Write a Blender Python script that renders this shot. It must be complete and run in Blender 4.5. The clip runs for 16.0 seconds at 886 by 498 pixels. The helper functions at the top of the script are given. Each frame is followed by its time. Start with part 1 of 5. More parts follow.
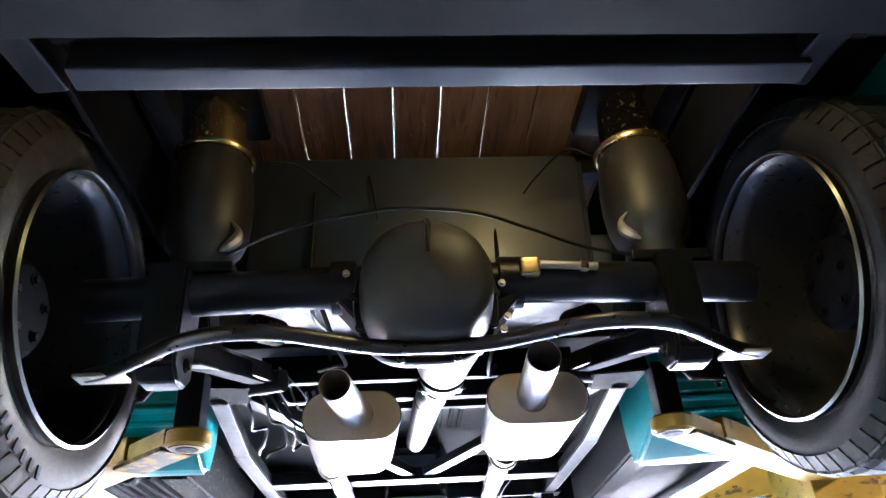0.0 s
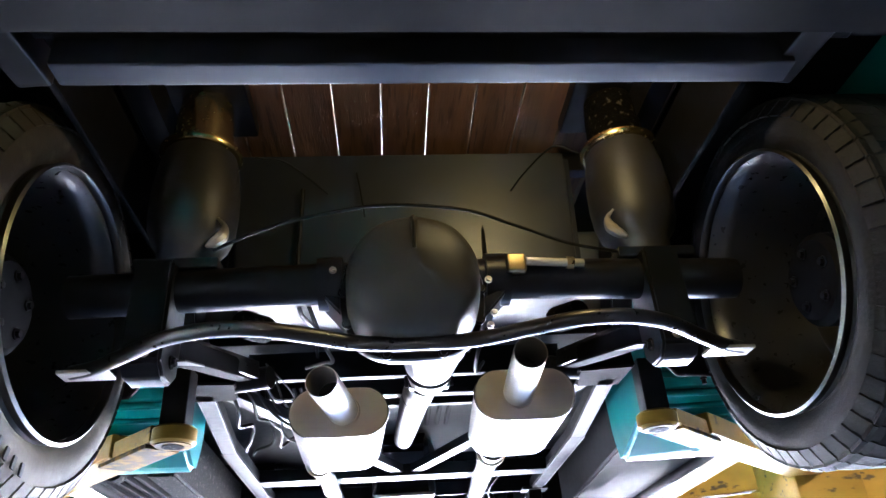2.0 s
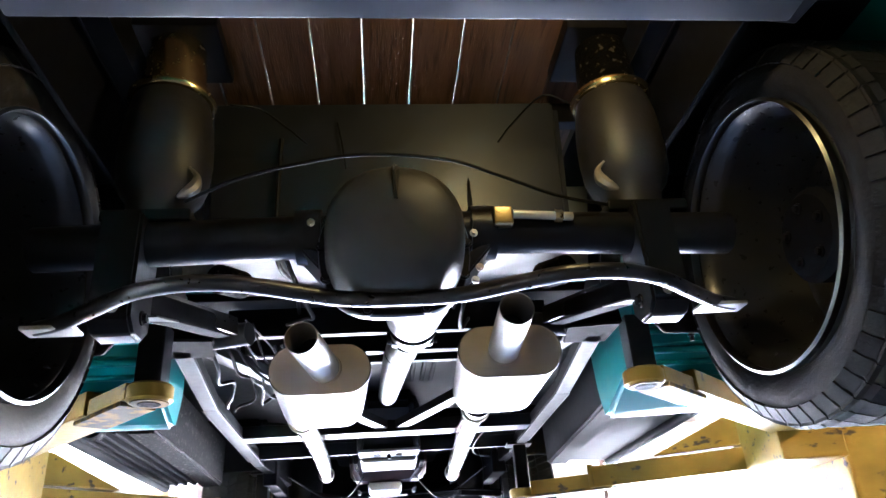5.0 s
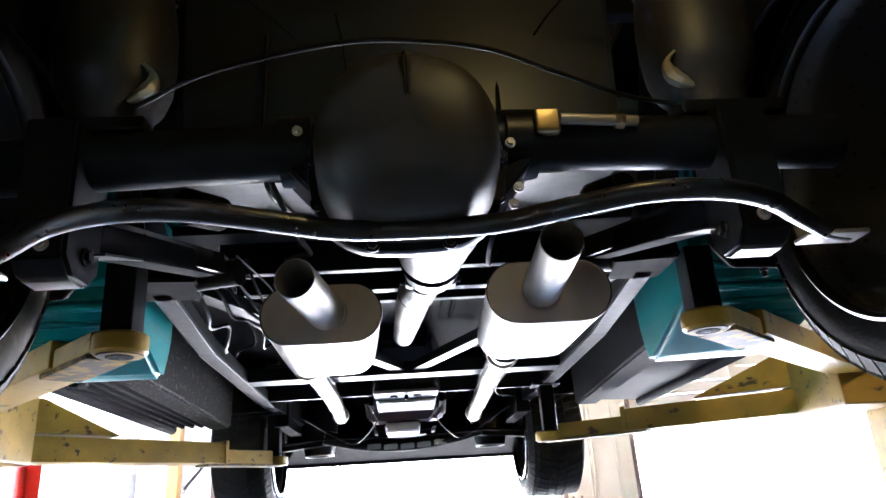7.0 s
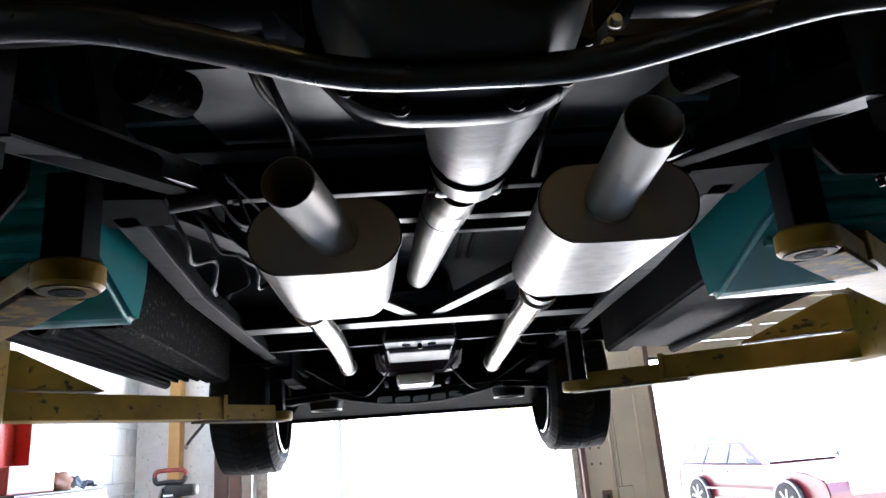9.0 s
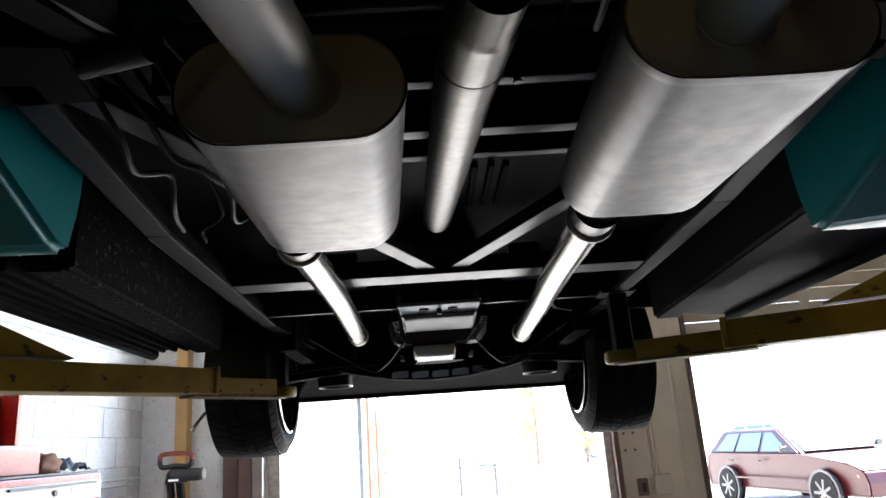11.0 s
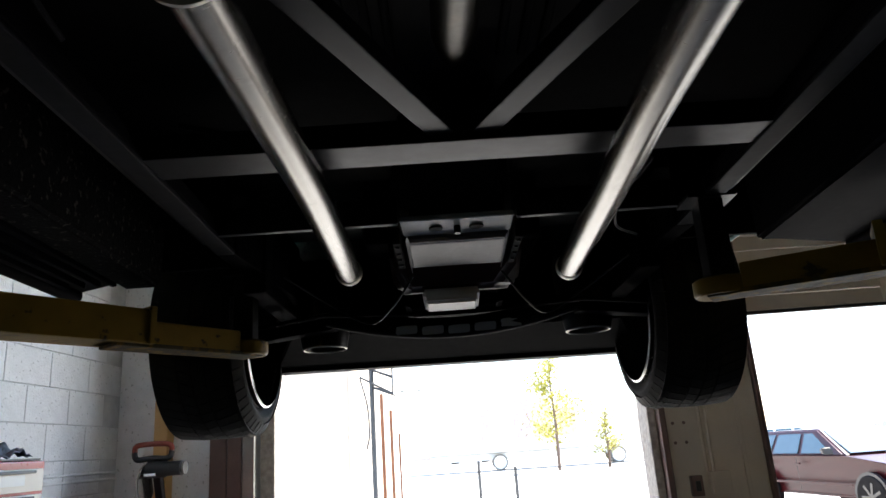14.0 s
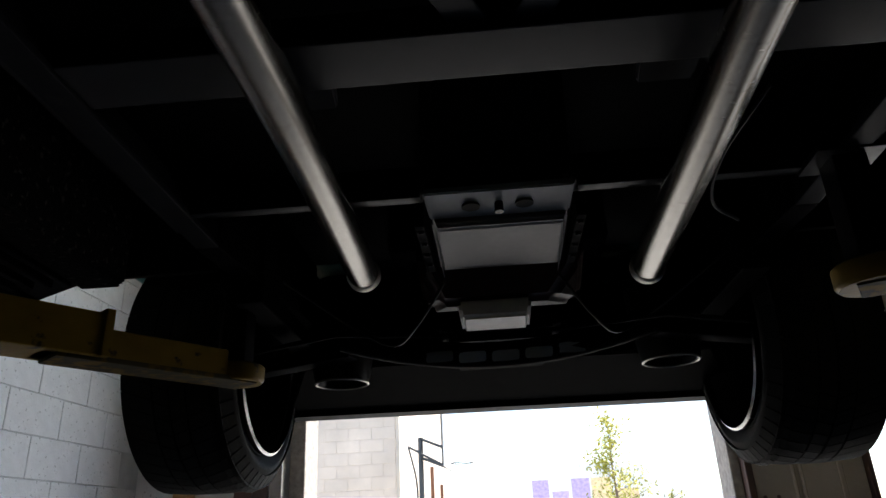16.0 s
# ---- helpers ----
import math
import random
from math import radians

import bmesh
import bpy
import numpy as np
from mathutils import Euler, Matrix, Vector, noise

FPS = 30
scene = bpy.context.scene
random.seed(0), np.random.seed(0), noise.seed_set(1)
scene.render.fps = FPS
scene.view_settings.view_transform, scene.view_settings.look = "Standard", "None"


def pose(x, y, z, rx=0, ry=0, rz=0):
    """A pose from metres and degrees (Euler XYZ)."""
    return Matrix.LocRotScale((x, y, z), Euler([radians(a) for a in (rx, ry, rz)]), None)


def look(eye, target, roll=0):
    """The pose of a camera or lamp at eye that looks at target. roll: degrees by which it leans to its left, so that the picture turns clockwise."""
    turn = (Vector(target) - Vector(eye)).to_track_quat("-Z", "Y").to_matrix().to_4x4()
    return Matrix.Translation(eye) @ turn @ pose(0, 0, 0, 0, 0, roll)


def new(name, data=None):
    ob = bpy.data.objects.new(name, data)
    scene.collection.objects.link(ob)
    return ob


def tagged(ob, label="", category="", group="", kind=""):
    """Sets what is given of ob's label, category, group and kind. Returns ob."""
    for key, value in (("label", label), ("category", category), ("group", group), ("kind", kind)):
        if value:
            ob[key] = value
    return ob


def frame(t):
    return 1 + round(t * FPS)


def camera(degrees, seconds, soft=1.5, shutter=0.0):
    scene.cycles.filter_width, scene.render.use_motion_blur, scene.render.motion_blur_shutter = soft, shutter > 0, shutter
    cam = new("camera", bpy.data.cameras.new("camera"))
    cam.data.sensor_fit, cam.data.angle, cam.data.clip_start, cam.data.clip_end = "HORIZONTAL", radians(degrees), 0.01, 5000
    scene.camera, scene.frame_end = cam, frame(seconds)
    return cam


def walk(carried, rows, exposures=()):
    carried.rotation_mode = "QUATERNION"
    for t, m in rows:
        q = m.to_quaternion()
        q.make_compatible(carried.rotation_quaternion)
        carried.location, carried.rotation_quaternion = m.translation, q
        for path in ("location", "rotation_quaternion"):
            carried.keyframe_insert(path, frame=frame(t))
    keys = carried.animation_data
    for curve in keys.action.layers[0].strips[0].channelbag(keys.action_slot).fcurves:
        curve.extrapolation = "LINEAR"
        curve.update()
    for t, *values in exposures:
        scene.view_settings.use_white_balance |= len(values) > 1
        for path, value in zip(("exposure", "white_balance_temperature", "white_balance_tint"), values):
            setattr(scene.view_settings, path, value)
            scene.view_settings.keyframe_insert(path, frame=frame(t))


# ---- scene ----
cam = camera(65.0, 16.0)
PATH = [
    (0, (0.016, -0.033, 1.4), (0.089, 1.706, 2.385), -3.7),
    (0.5, (0.02, -0.032, 1.399), (0.097, 1.708, 2.383), -3.8),
    (1, (0.02, -0.033, 1.4), (0.106, 1.708, 2.38), -3.9),
    (1.5, (0.02, -0.033, 1.399), (0.115, 1.709, 2.378), -4.0),
    (2, (0.021, -0.034, 1.398), (0.124, 1.708, 2.374), -4.1),
    (2.5, (0.021, -0.034, 1.401), (0.133, 1.712, 2.371), -4.2),
    (3, (0.023, -0.035, 1.402), (0.143, 1.715, 2.364), -4.3),
    (3.5, (0.025, -0.033, 1.404), (0.154, 1.725, 2.349), -4.3),
    (4, (0.026, -0.031, 1.403), (0.168, 1.738, 2.325), -4.5),
    (6.5, (0.034, 0.211, 1.488), (0.136, 2.066, 2.229), -4.1),
    (7, (0.032, 0.294, 1.525), (0.113, 2.171, 2.211), -4.1),
    (7.5, (0.029, 0.377, 1.554), (0.091, 2.273, 2.188), -3.9),
    (8, (0.02, 0.451, 1.568), (0.072, 2.361, 2.16), -4.1),
    (8.5, (0.0, 0.532, 1.565), (0.061, 2.446, 2.139), -4.5),
    (9, (-0.015, 0.609, 1.558), (0.051, 2.527, 2.118), -4.6),
    (9.5, (-0.028, 0.693, 1.545), (0.04, 2.614, 2.095), -4.5),
    (10, (-0.018, 0.791, 1.543), (0.029, 2.717, 2.077), -4.4),
    (12.5, (-0.021, 1.379, 1.469), (-0.043, 3.307, 2.003), -4.0),
    (13, (-0.033, 1.511, 1.443), (-0.059, 3.433, 1.996), -3.9),
    (13.5, (-0.032, 1.635, 1.448), (-0.074, 3.558, 1.995), -3.8),
    (14, (-0.043, 1.751, 1.446), (-0.089, 3.674, 1.996), -4.0),
    (14.5, (-0.055, 1.884, 1.443), (-0.109, 3.803, 2.003), -4.1),
    (15, (-0.067, 1.986, 1.417), (-0.136, 3.894, 2.013), -3.7),
    (15.5, (-0.035, 2.119, 1.431), (-0.181, 4.01, 2.066), -3.2),
    (16, (-0.033, 2.224, 1.4), (-0.219, 4.066, 2.155), -2.7),
]
walk(cam, [(t, look(eye, target, roll)) for t, eye, target, roll in PATH],
     exposures=[(0, 7.75, 5500, 17), (4, 7.75, 5500, 17), (7, 6.5, 5800, 14), (10, 4.2, 6200, 11), (12.5, 3.35, 6500, 10), (14, 2.45, 6500, 10), (16, 1.65, 6500, 10)])

# ---- world, sun, lamps ----
SUN_EL, SUN_AZ = 62.0, 60.0      # degrees; the azimuth is measured from +y towards +x
world = bpy.data.worlds.new("sky")
world.use_nodes = True
scene.world = world
wn = world.node_tree.nodes
sky = wn.new("ShaderNodeTexSky")
sky.sky_type, sky.sun_disc = "NISHITA", False
sky.sun_elevation, sky.sun_rotation = radians(SUN_EL), radians(SUN_AZ)
world.node_tree.links.new(sky.outputs[0], wn["Background"].inputs[0])
wn["Background"].inputs[1].default_value = 0.15

sun = new("sun", bpy.data.lights.new("sun", "SUN"))
sun.data.energy, sun.data.angle, sun.data.color = 5.0, radians(0.5), (1.0, 0.95, 0.87)
sdir = Vector((math.sin(radians(SUN_AZ)) * math.cos(radians(SUN_EL)), math.cos(radians(SUN_AZ)) * math.cos(radians(SUN_EL)), math.sin(radians(SUN_EL))))
sun.matrix_world = look(sdir * 30, (0, 0, 0))

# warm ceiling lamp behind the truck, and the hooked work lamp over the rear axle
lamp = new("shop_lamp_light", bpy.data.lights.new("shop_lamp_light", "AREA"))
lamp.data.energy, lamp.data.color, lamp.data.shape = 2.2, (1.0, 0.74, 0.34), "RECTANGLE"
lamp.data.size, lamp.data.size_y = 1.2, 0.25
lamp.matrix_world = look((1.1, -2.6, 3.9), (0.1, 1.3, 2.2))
WORK = (0.34, 0.80, 2.43)
bulb = new("work_lamp_light", bpy.data.lights.new("work_lamp_light", "POINT"))
bulb.data.energy, bulb.data.color, bulb.data.shadow_soft_size = 0.045, (1.0, 0.72, 0.25), 0.03
bulb.location = WORK


# ---- materials ----
def mat(name, color, rough=0.5, metal=0.0, vary=0.25, scale=6.0, bump=0.0, bscale=60.0, coat=0.0, second=None, amount=0.5, edge=0.12, stretch=(1, 1, 1), rvar=0.035, spec=0.5):
    """A surface with a broad and a fine variation of colour and gloss, and a second colour in patches."""
    m = bpy.data.materials.new(name)
    m.use_nodes = True
    n, l = m.node_tree.nodes, m.node_tree.links
    b = n["Principled BSDF"]
    tc = n.new("ShaderNodeTexCoord")
    mp = n.new("ShaderNodeMapping")
    mp.inputs["Scale"].default_value = stretch
    l.new(tc.outputs["Object"], mp.inputs[0])

    def cloud(sc, detail):
        t = n.new("ShaderNodeTexNoise")
        t.inputs["Scale"].default_value, t.inputs["Detail"].default_value = sc, detail
        l.new(mp.outputs[0], t.inputs["Vector"])
        return t.outputs[0]

    def ramp(src, lo, hi, a, c):
        r = n.new("ShaderNodeMapRange")
        r.inputs[1].default_value, r.inputs[2].default_value, r.inputs[3].default_value, r.inputs[4].default_value = lo, hi, a, c
        l.new(src, r.inputs[0])
        return r.outputs[0]

    def blend(kind, fac, a, c):
        x = n.new("ShaderNodeMix")
        x.data_type, x.blend_type = "RGBA", kind
        for sock, v in ((x.inputs[0], fac), (x.inputs[6], a), (x.inputs[7], c)):
            if hasattr(v, "links"):
                l.new(v, sock)
            else:
                sock.default_value = v
        return x.outputs[2]

    broad, fine = cloud(scale, 4), cloud(scale * 9, 5)
    info = n.new("ShaderNodeObjectInfo")
    col = tuple(color) + (1,)
    low = tuple(c * (1 - vary) for c in color) + (1,)
    high = tuple(min(1, c * (1 + vary)) for c in color) + (1,)
    base = blend("MIX", ramp(broad, 0.3, 0.7, 0, 1), low, high)
    base = blend("MIX", ramp(fine, 0.35, 0.75, 0, 0.5), base, col)
    base = blend("MULTIPLY", 1.0, base, blend("MIX", info.outputs["Random"], (1 - vary * 0.5,) * 3 + (1,), (1, 1, 1, 1)))
    if second:
        patch = ramp(cloud(scale * 3, 8), amount, amount + edge, 0, 1)
        base = blend("MIX", patch, base, tuple(second) + (1,))
    l.new(base, b.inputs["Base Color"])
    b.inputs["Metallic"].default_value = metal
    l.new(ramp(fine, 0.3, 0.7, max(0.03, rough - rvar), min(1, rough + rvar)), b.inputs["Roughness"])
    b.inputs["Specular IOR Level"].default_value = spec
    b.inputs["Coat Weight"].default_value = coat
    b.inputs["Coat Roughness"].default_value = 0.06
    if bump:
        bn = n.new("ShaderNodeBump")
        bn.inputs["Strength"].default_value, bn.inputs["Distance"].default_value = bump, 0.004
        l.new(cloud(bscale, 6), bn.inputs["Height"])
        l.new(bn.outputs[0], b.inputs["Normal"])
    return m


BLACK = mat("chassis_black", (0.006, 0.006, 0.007), 0.34, vary=0.3, scale=8, bump=0.06, bscale=30, spec=0.15)
GLOSS = mat("gloss_black_bar", (0.007, 0.007, 0.008), 0.3, vary=0.25, scale=8, bump=0.05, bscale=30)
RAILGREY = mat("dull_rail_paint", (0.007, 0.008, 0.0105), 0.55, vary=0.3, scale=5, bump=0.08, bscale=20, second=(0.014, 0.014, 0.015), amount=0.62, edge=0.08, spec=0.08)
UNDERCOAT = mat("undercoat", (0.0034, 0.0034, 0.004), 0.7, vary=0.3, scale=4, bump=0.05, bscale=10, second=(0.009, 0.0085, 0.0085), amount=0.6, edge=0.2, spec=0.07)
DUSTY = mat("dusty_black_steel", (0.0032, 0.003, 0.003), 0.75, vary=0.4, scale=22, bump=0.6, bscale=90, second=(0.05, 0.046, 0.04), amount=0.6, edge=0.06, rvar=0.1, spec=0.03)
GREYBAR = mat("grey_painted_steel", (0.0075, 0.0085, 0.0115), 0.4, vary=0.25, scale=3, bump=0.05, bscale=14, second=(0.013, 0.015, 0.019), amount=0.56, edge=0.25, rvar=0.03, spec=0.14)
# the blue in this black imitates sky reflected in the tank
TANK = mat("sky_tinted_tank_paint", (0.013, 0.0155, 0.024), 0.36, vary=0.08, scale=2, bump=0.02, bscale=5)
ALUMINISED = mat("aluminised_steel", (0.031, 0.0304, 0.0296), 0.44, 1.0, vary=0.16, scale=4, bump=0.06, bscale=5, second=(0.052, 0.049, 0.045), amount=0.52, edge=0.1)
# the muffler's own metal, with the brown of its unlit end painted in
MUFFLER_END = mat("shade_brown_steel", (0.27, 0.235, 0.205), 0.6, 0.35, vary=0.12, scale=5, bump=0.1, bscale=12)
PIPE = mat("scuffed_stainless_pipe", (0.17, 0.162, 0.148), 0.27, 1.0, vary=0.05, scale=10, second=(0.07, 0.06, 0.05), amount=0.66, edge=0.03, stretch=(1, 4, 1), rvar=0.004)
STUB = mat("dull_stub_steel", (0.3, 0.285, 0.265), 0.5, 0.6, vary=0.15, scale=8, bump=0.08, bscale=30, second=(0.18, 0.15, 0.12), amount=0.62, edge=0.15)
SILL = mat("slate_sill_paint", (0.011, 0.012, 0.017), 0.45, vary=0.06, scale=2, spec=0.35, rvar=0.01)
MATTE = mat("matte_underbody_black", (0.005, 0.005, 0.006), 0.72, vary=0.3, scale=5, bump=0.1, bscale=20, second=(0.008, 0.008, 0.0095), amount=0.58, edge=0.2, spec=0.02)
PAN_SHINE = mat("painted_pan_reflection", (0.78, 0.76, 0.74), 0.35, 0.2, vary=0.12, scale=12, bump=0.3, bscale=30)
# exhaust soot, and also the painted shade inside openings
SOOT_SHADE = mat("soot_and_hole_shade", (0.012, 0.011, 0.01), 0.9)
ALLOY = mat("cast_housing_grey", (0.018, 0.0205, 0.025), 0.44, 0.0, vary=0.3, scale=8, bump=0.2, bscale=40, second=(0.016, 0.015, 0.015), amount=0.52, edge=0.2, spec=0.25)
PANMETAL = mat("dull_pan_steel", (0.13, 0.13, 0.135), 0.5, 0.2, vary=0.2, scale=8, bump=0.1, bscale=10)
PLATE = mat("grey_plate_paint", (0.24, 0.265, 0.3), 0.45, vary=0.12, scale=9, bump=0.1)
SHAFT = mat("driveshaft_steel", (0.034, 0.031, 0.026), 0.38, 1.0, vary=0.25, scale=8, bump=0.1, bscale=30, second=(0.05, 0.04, 0.028), amount=0.55, edge=0.2)
COVER = mat("diff_cover_paint", (0.024, 0.0225, 0.02), 0.46, vary=0.2, scale=12, bump=0.15, bscale=25, spec=0.22)
# lighter copy of the tyre rubber: daylight on the left rear tyre, put into its colour
LIT_TYRE = mat("daylit_dusty_rubber", (0.045, 0.038, 0.028), 0.75, vary=0.35, scale=6, bump=0.3, bscale=80, second=(0.09, 0.075, 0.055), amount=0.58, edge=0.15, spec=0.15)
RUBBER = mat("tyre_rubber", (0.011, 0.0102, 0.0102), 0.78, vary=0.25, scale=8, bump=0.3, bscale=120, spec=0.1)
TREAD = mat("tread_rubber", (0.015, 0.0142, 0.0138), 0.75, vary=0.25, scale=12, bump=0.4, bscale=110, second=(0.04, 0.037, 0.034), amount=0.66, spec=0.12)
RIM = mat("rim_alloy", (0.28, 0.28, 0.28), 0.24, 1.0, vary=0.1)
RIMDULL = mat("dull_rim_alloy", (0.1, 0.1, 0.1), 0.35, 1.0, vary=0.2)
BARREL = mat("rim_barrel_black", (0.03, 0.03, 0.032), 0.3, 0.3, vary=0.2)
TEAL = mat("teal_paint", (0.004, 0.16, 0.17), 0.33, vary=0.03, scale=2, spec=0.2)
YELLOW = mat("worn_yellow_paint", (0.24, 0.145, 0.014), 0.5, vary=0.25, scale=4, bump=0.25, bscale=30, second=(0.045, 0.03, 0.015), amount=0.61, edge=0.06, stretch=(1.0, 2.2, 2.2), spec=0.22)
WORN = mat("grimy_worn_steel", (0.07, 0.058, 0.034), 0.7, 0.0, vary=0.35, scale=9, bump=0.3, bscale=50, second=(0.16, 0.1, 0.02), amount=0.5, edge=0.1, spec=0.12)
BARE = mat("worn_bare_steel", (0.4, 0.38, 0.34), 0.45, 0.8, vary=0.25, bump=0.3, bscale=50)
WOOD = mat("bed_wood", (0.16, 0.085, 0.045), 0.55, vary=0.35, scale=3, bump=0.4, bscale=40, stretch=(9, 0.7, 9), second=(0.07, 0.038, 0.022), amount=0.55)
BAG = mat("air_spring_rubber", (0.014, 0.013, 0.014), 0.5, vary=0.2, bump=0.2, bscale=80)
# metal whose yellow imitates warm lamp light falling on it
WARM_METAL = mat("warm_lit_metal", (0.62, 0.5, 0.25), 0.25, 1.0, vary=0.15)
WIRE = mat("cable_sheath", (0.006, 0.006, 0.006), 0.5, spec=0.12)
WIREGREY = mat("grey_cable_sheath", (0.09, 0.09, 0.09), 0.4)
COPPER = mat("brass_fitting", (0.26, 0.19, 0.09), 0.3, 1.0)
ENGINE = mat("red_engine_paint", (0.03, 0.006, 0.006), 0.4, vary=0.3)
BLOCKWALL = mat("white_block_paint", (0.85, 0.87, 0.87), 0.6, vary=0.05, scale=16, bump=0.9, bscale=70, second=(0.5, 0.51, 0.5), amount=0.63, edge=0.06)
MORTAR = mat("painted_mortar", (0.78, 0.8, 0.81), 0.8, bump=0.5, bscale=90)
BEIGE = mat("beige_wall_paint", (0.6, 0.52, 0.42), 0.6, vary=0.1, scale=3, bump=0.3, bscale=40, second=(0.4, 0.33, 0.26), amount=0.68)
TAN = mat("tan_post_paint", (0.6, 0.36, 0.13), 0.5, vary=0.12)
BROWN = mat("brown_steel_paint", (0.16, 0.1, 0.085), 0.45, vary=0.15)
STUCCO = mat("rough_stucco", (0.42, 0.38, 0.34), 0.9, vary=0.3, scale=30, bump=1.0, bscale=120)
# far darker than concrete, to keep bounced light off the truck's underside
CONCRETE = mat("darkened_floor_concrete", (0.035, 0.0345, 0.033), 0.55, vary=0.15, scale=1.5, bump=0.2, bscale=50, second=(0.02, 0.0195, 0.019), amount=0.66)
APRON = mat("outdoor_concrete", (0.42, 0.41, 0.39), 0.85, vary=0.2, scale=0.9, bump=0.3, bscale=30, second=(0.24, 0.23, 0.215), amount=0.58, edge=0.06)
CEIL = mat("ceiling_board", (0.6, 0.58, 0.54), 0.8, vary=0.1)
FAR = mat("tan_block_wall", (0.66, 0.56, 0.46), 0.85, vary=0.12, scale=2, bump=0.5, bscale=30)
RED = mat("red_car_paint", (0.03, 0.0025, 0.004), 0.35, vary=0.05, coat=0.08, spec=0.3)
WHITE = mat("white_paint", (0.8, 0.8, 0.78), 0.35, vary=0.04)
GLASS = mat("dark_car_glass", (0.05, 0.09, 0.11), 0.06, vary=0.05, coat=0.6)
PLASTIC = mat("black_plastic", (0.025, 0.025, 0.027), 0.4, vary=0.15, bump=0.2, bscale=150)
CHROME = mat("chrome", (0.75, 0.75, 0.75), 0.12, 1.0, vary=0.05)
REDTOOL = mat("red_tool_enamel", (0.45, 0.03, 0.02), 0.3, vary=0.1, coat=0.3)
CREAM = mat("cream_drawer_enamel", (0.72, 0.66, 0.58), 0.35, vary=0.06)
SAWRED = mat("red_brown_grip", (0.32, 0.07, 0.045), 0.45)
RAGBLUE = mat("grey_blue_cloth", (0.2, 0.24, 0.3), 0.9, vary=0.3, scale=14, bump=0.3, bscale=90)
RAG = mat("brown_leather", (0.3, 0.13, 0.07), 0.7, vary=0.3, bump=0.4, bscale=40)
POLE = mat("dark_pole_paint", (0.04, 0.045, 0.05), 0.5)
POST = mat("weathered_post_wood", (0.13, 0.06, 0.035), 0.8, vary=0.3, stretch=(6, 6, 0.8))
BARK = mat("bark", (0.16, 0.11, 0.08), 0.9, vary=0.3)
LEAF = mat("leaf_green", (0.3, 0.28, 0.025), 0.6, vary=0.4, scale=2)
# tyre rubber lightened to tan, imitating the wash of strong glare
TYREGLARE = mat("glare_paled_tyre", (0.2, 0.18, 0.15), 0.8)
PURPLE = mat("purple_vinyl", (0.55, 0.42, 0.68), 0.4)
ORANGE = mat("orange_vinyl", (0.85, 0.62, 0.35), 0.4)
DARKROOM = mat("garage_wall_paint", (0.25, 0.24, 0.22), 0.8, vary=0.1, scale=2)


# ---- mesh helpers ----
def flat_faced_normals(bm):
    """Corner normals weighted by area: large faces stay flat between rounded edges, curves stay smooth."""
    bm.normal_update()
    area = {f: f.calc_area() for f in bm.faces}
    out = []
    for f in bm.faces:
        for v in f.verts:
            n = Vector((0, 0, 0))
            for g in v.link_faces:
                if g.normal.dot(f.normal) > 0.72:
                    n += g.normal * (area[g] + 1e-12)
            out.append(n.normalized() if n.length > 0 else f.normal)
    return out


def link(name, bm, material, parent=None, label="", smooth=True):
    bmesh.ops.recalc_face_normals(bm, faces=bm.faces)
    me = bpy.data.meshes.new(name)
    bent = flat_faced_normals(bm) if smooth else []
    bm.to_mesh(me)
    bm.free()
    me.materials.append(material)
    if smooth:
        for p in me.polygons:
            p.use_smooth = True
        me.normals_split_custom_set(bent)
    ob = new(name, me)
    if parent is not None:
        ob.parent = parent
        if parent.type == "EMPTY":
            ob.matrix_parent_inverse = Matrix.Translation(-(TRUCK_BASE if parent.name == "pickup_truck" else parent.location))
    if label:
        ob["label"] = label
    return ob


def part(name, bm, material, parent, label="", smooth=True):
    return link(name, bm, material, parent, label, smooth)


def thing(name, at, label, category, group="", kind=""):
    ob = new(name)
    ob.location = at
    ob.empty_display_size = 0.1
    return tagged(ob, label, category, group, kind)


def box(x0, x1, y0, y1, z0, z1, bevel=0.0, m=None, bm=None, seg=2):
    bm = bm or bmesh.new()
    r = bmesh.ops.create_cube(bm, size=1.0)
    vs = r["verts"]
    for v in vs:
        v.co = Vector(((x0 + x1) / 2 + v.co.x * (x1 - x0), (y0 + y1) / 2 + v.co.y * (y1 - y0), (z0 + z1) / 2 + v.co.z * (z1 - z0)))
    if bevel:
        es = list({e for v in vs for e in v.link_edges})
        bmesh.ops.bevel(bm, geom=es, offset=bevel, segments=seg, affect="EDGES", profile=0.5)
    if m is not None:
        bmesh.ops.transform(bm, matrix=m, verts=bm.verts)
    return bm


def beam(a, b, w, h, bevel=0.004, up=(0, 0, 1), bm=None):
    """A bar of width w and height h from a to b; a and b lie on its underside's middle."""
    a, b = Vector(a), Vector(b)
    d = b - a
    y = d.normalized()
    x = y.cross(Vector(up)).normalized()
    z = x.cross(y)
    t = box(-w / 2, w / 2, 0, d.length, 0, h, bevel)
    mm = Matrix((x, y, z)).transposed().to_4x4()
    mm.translation = a
    bmesh.ops.transform(t, matrix=mm, verts=t.verts)
    if bm is None:
        return t
    return merge(bm, t)


def merge(bm, other):
    me = bpy.data.meshes.new("tmp")
    other.to_mesh(me)
    other.free()
    bm.from_mesh(me)
    bpy.data.meshes.remove(me)
    return bm


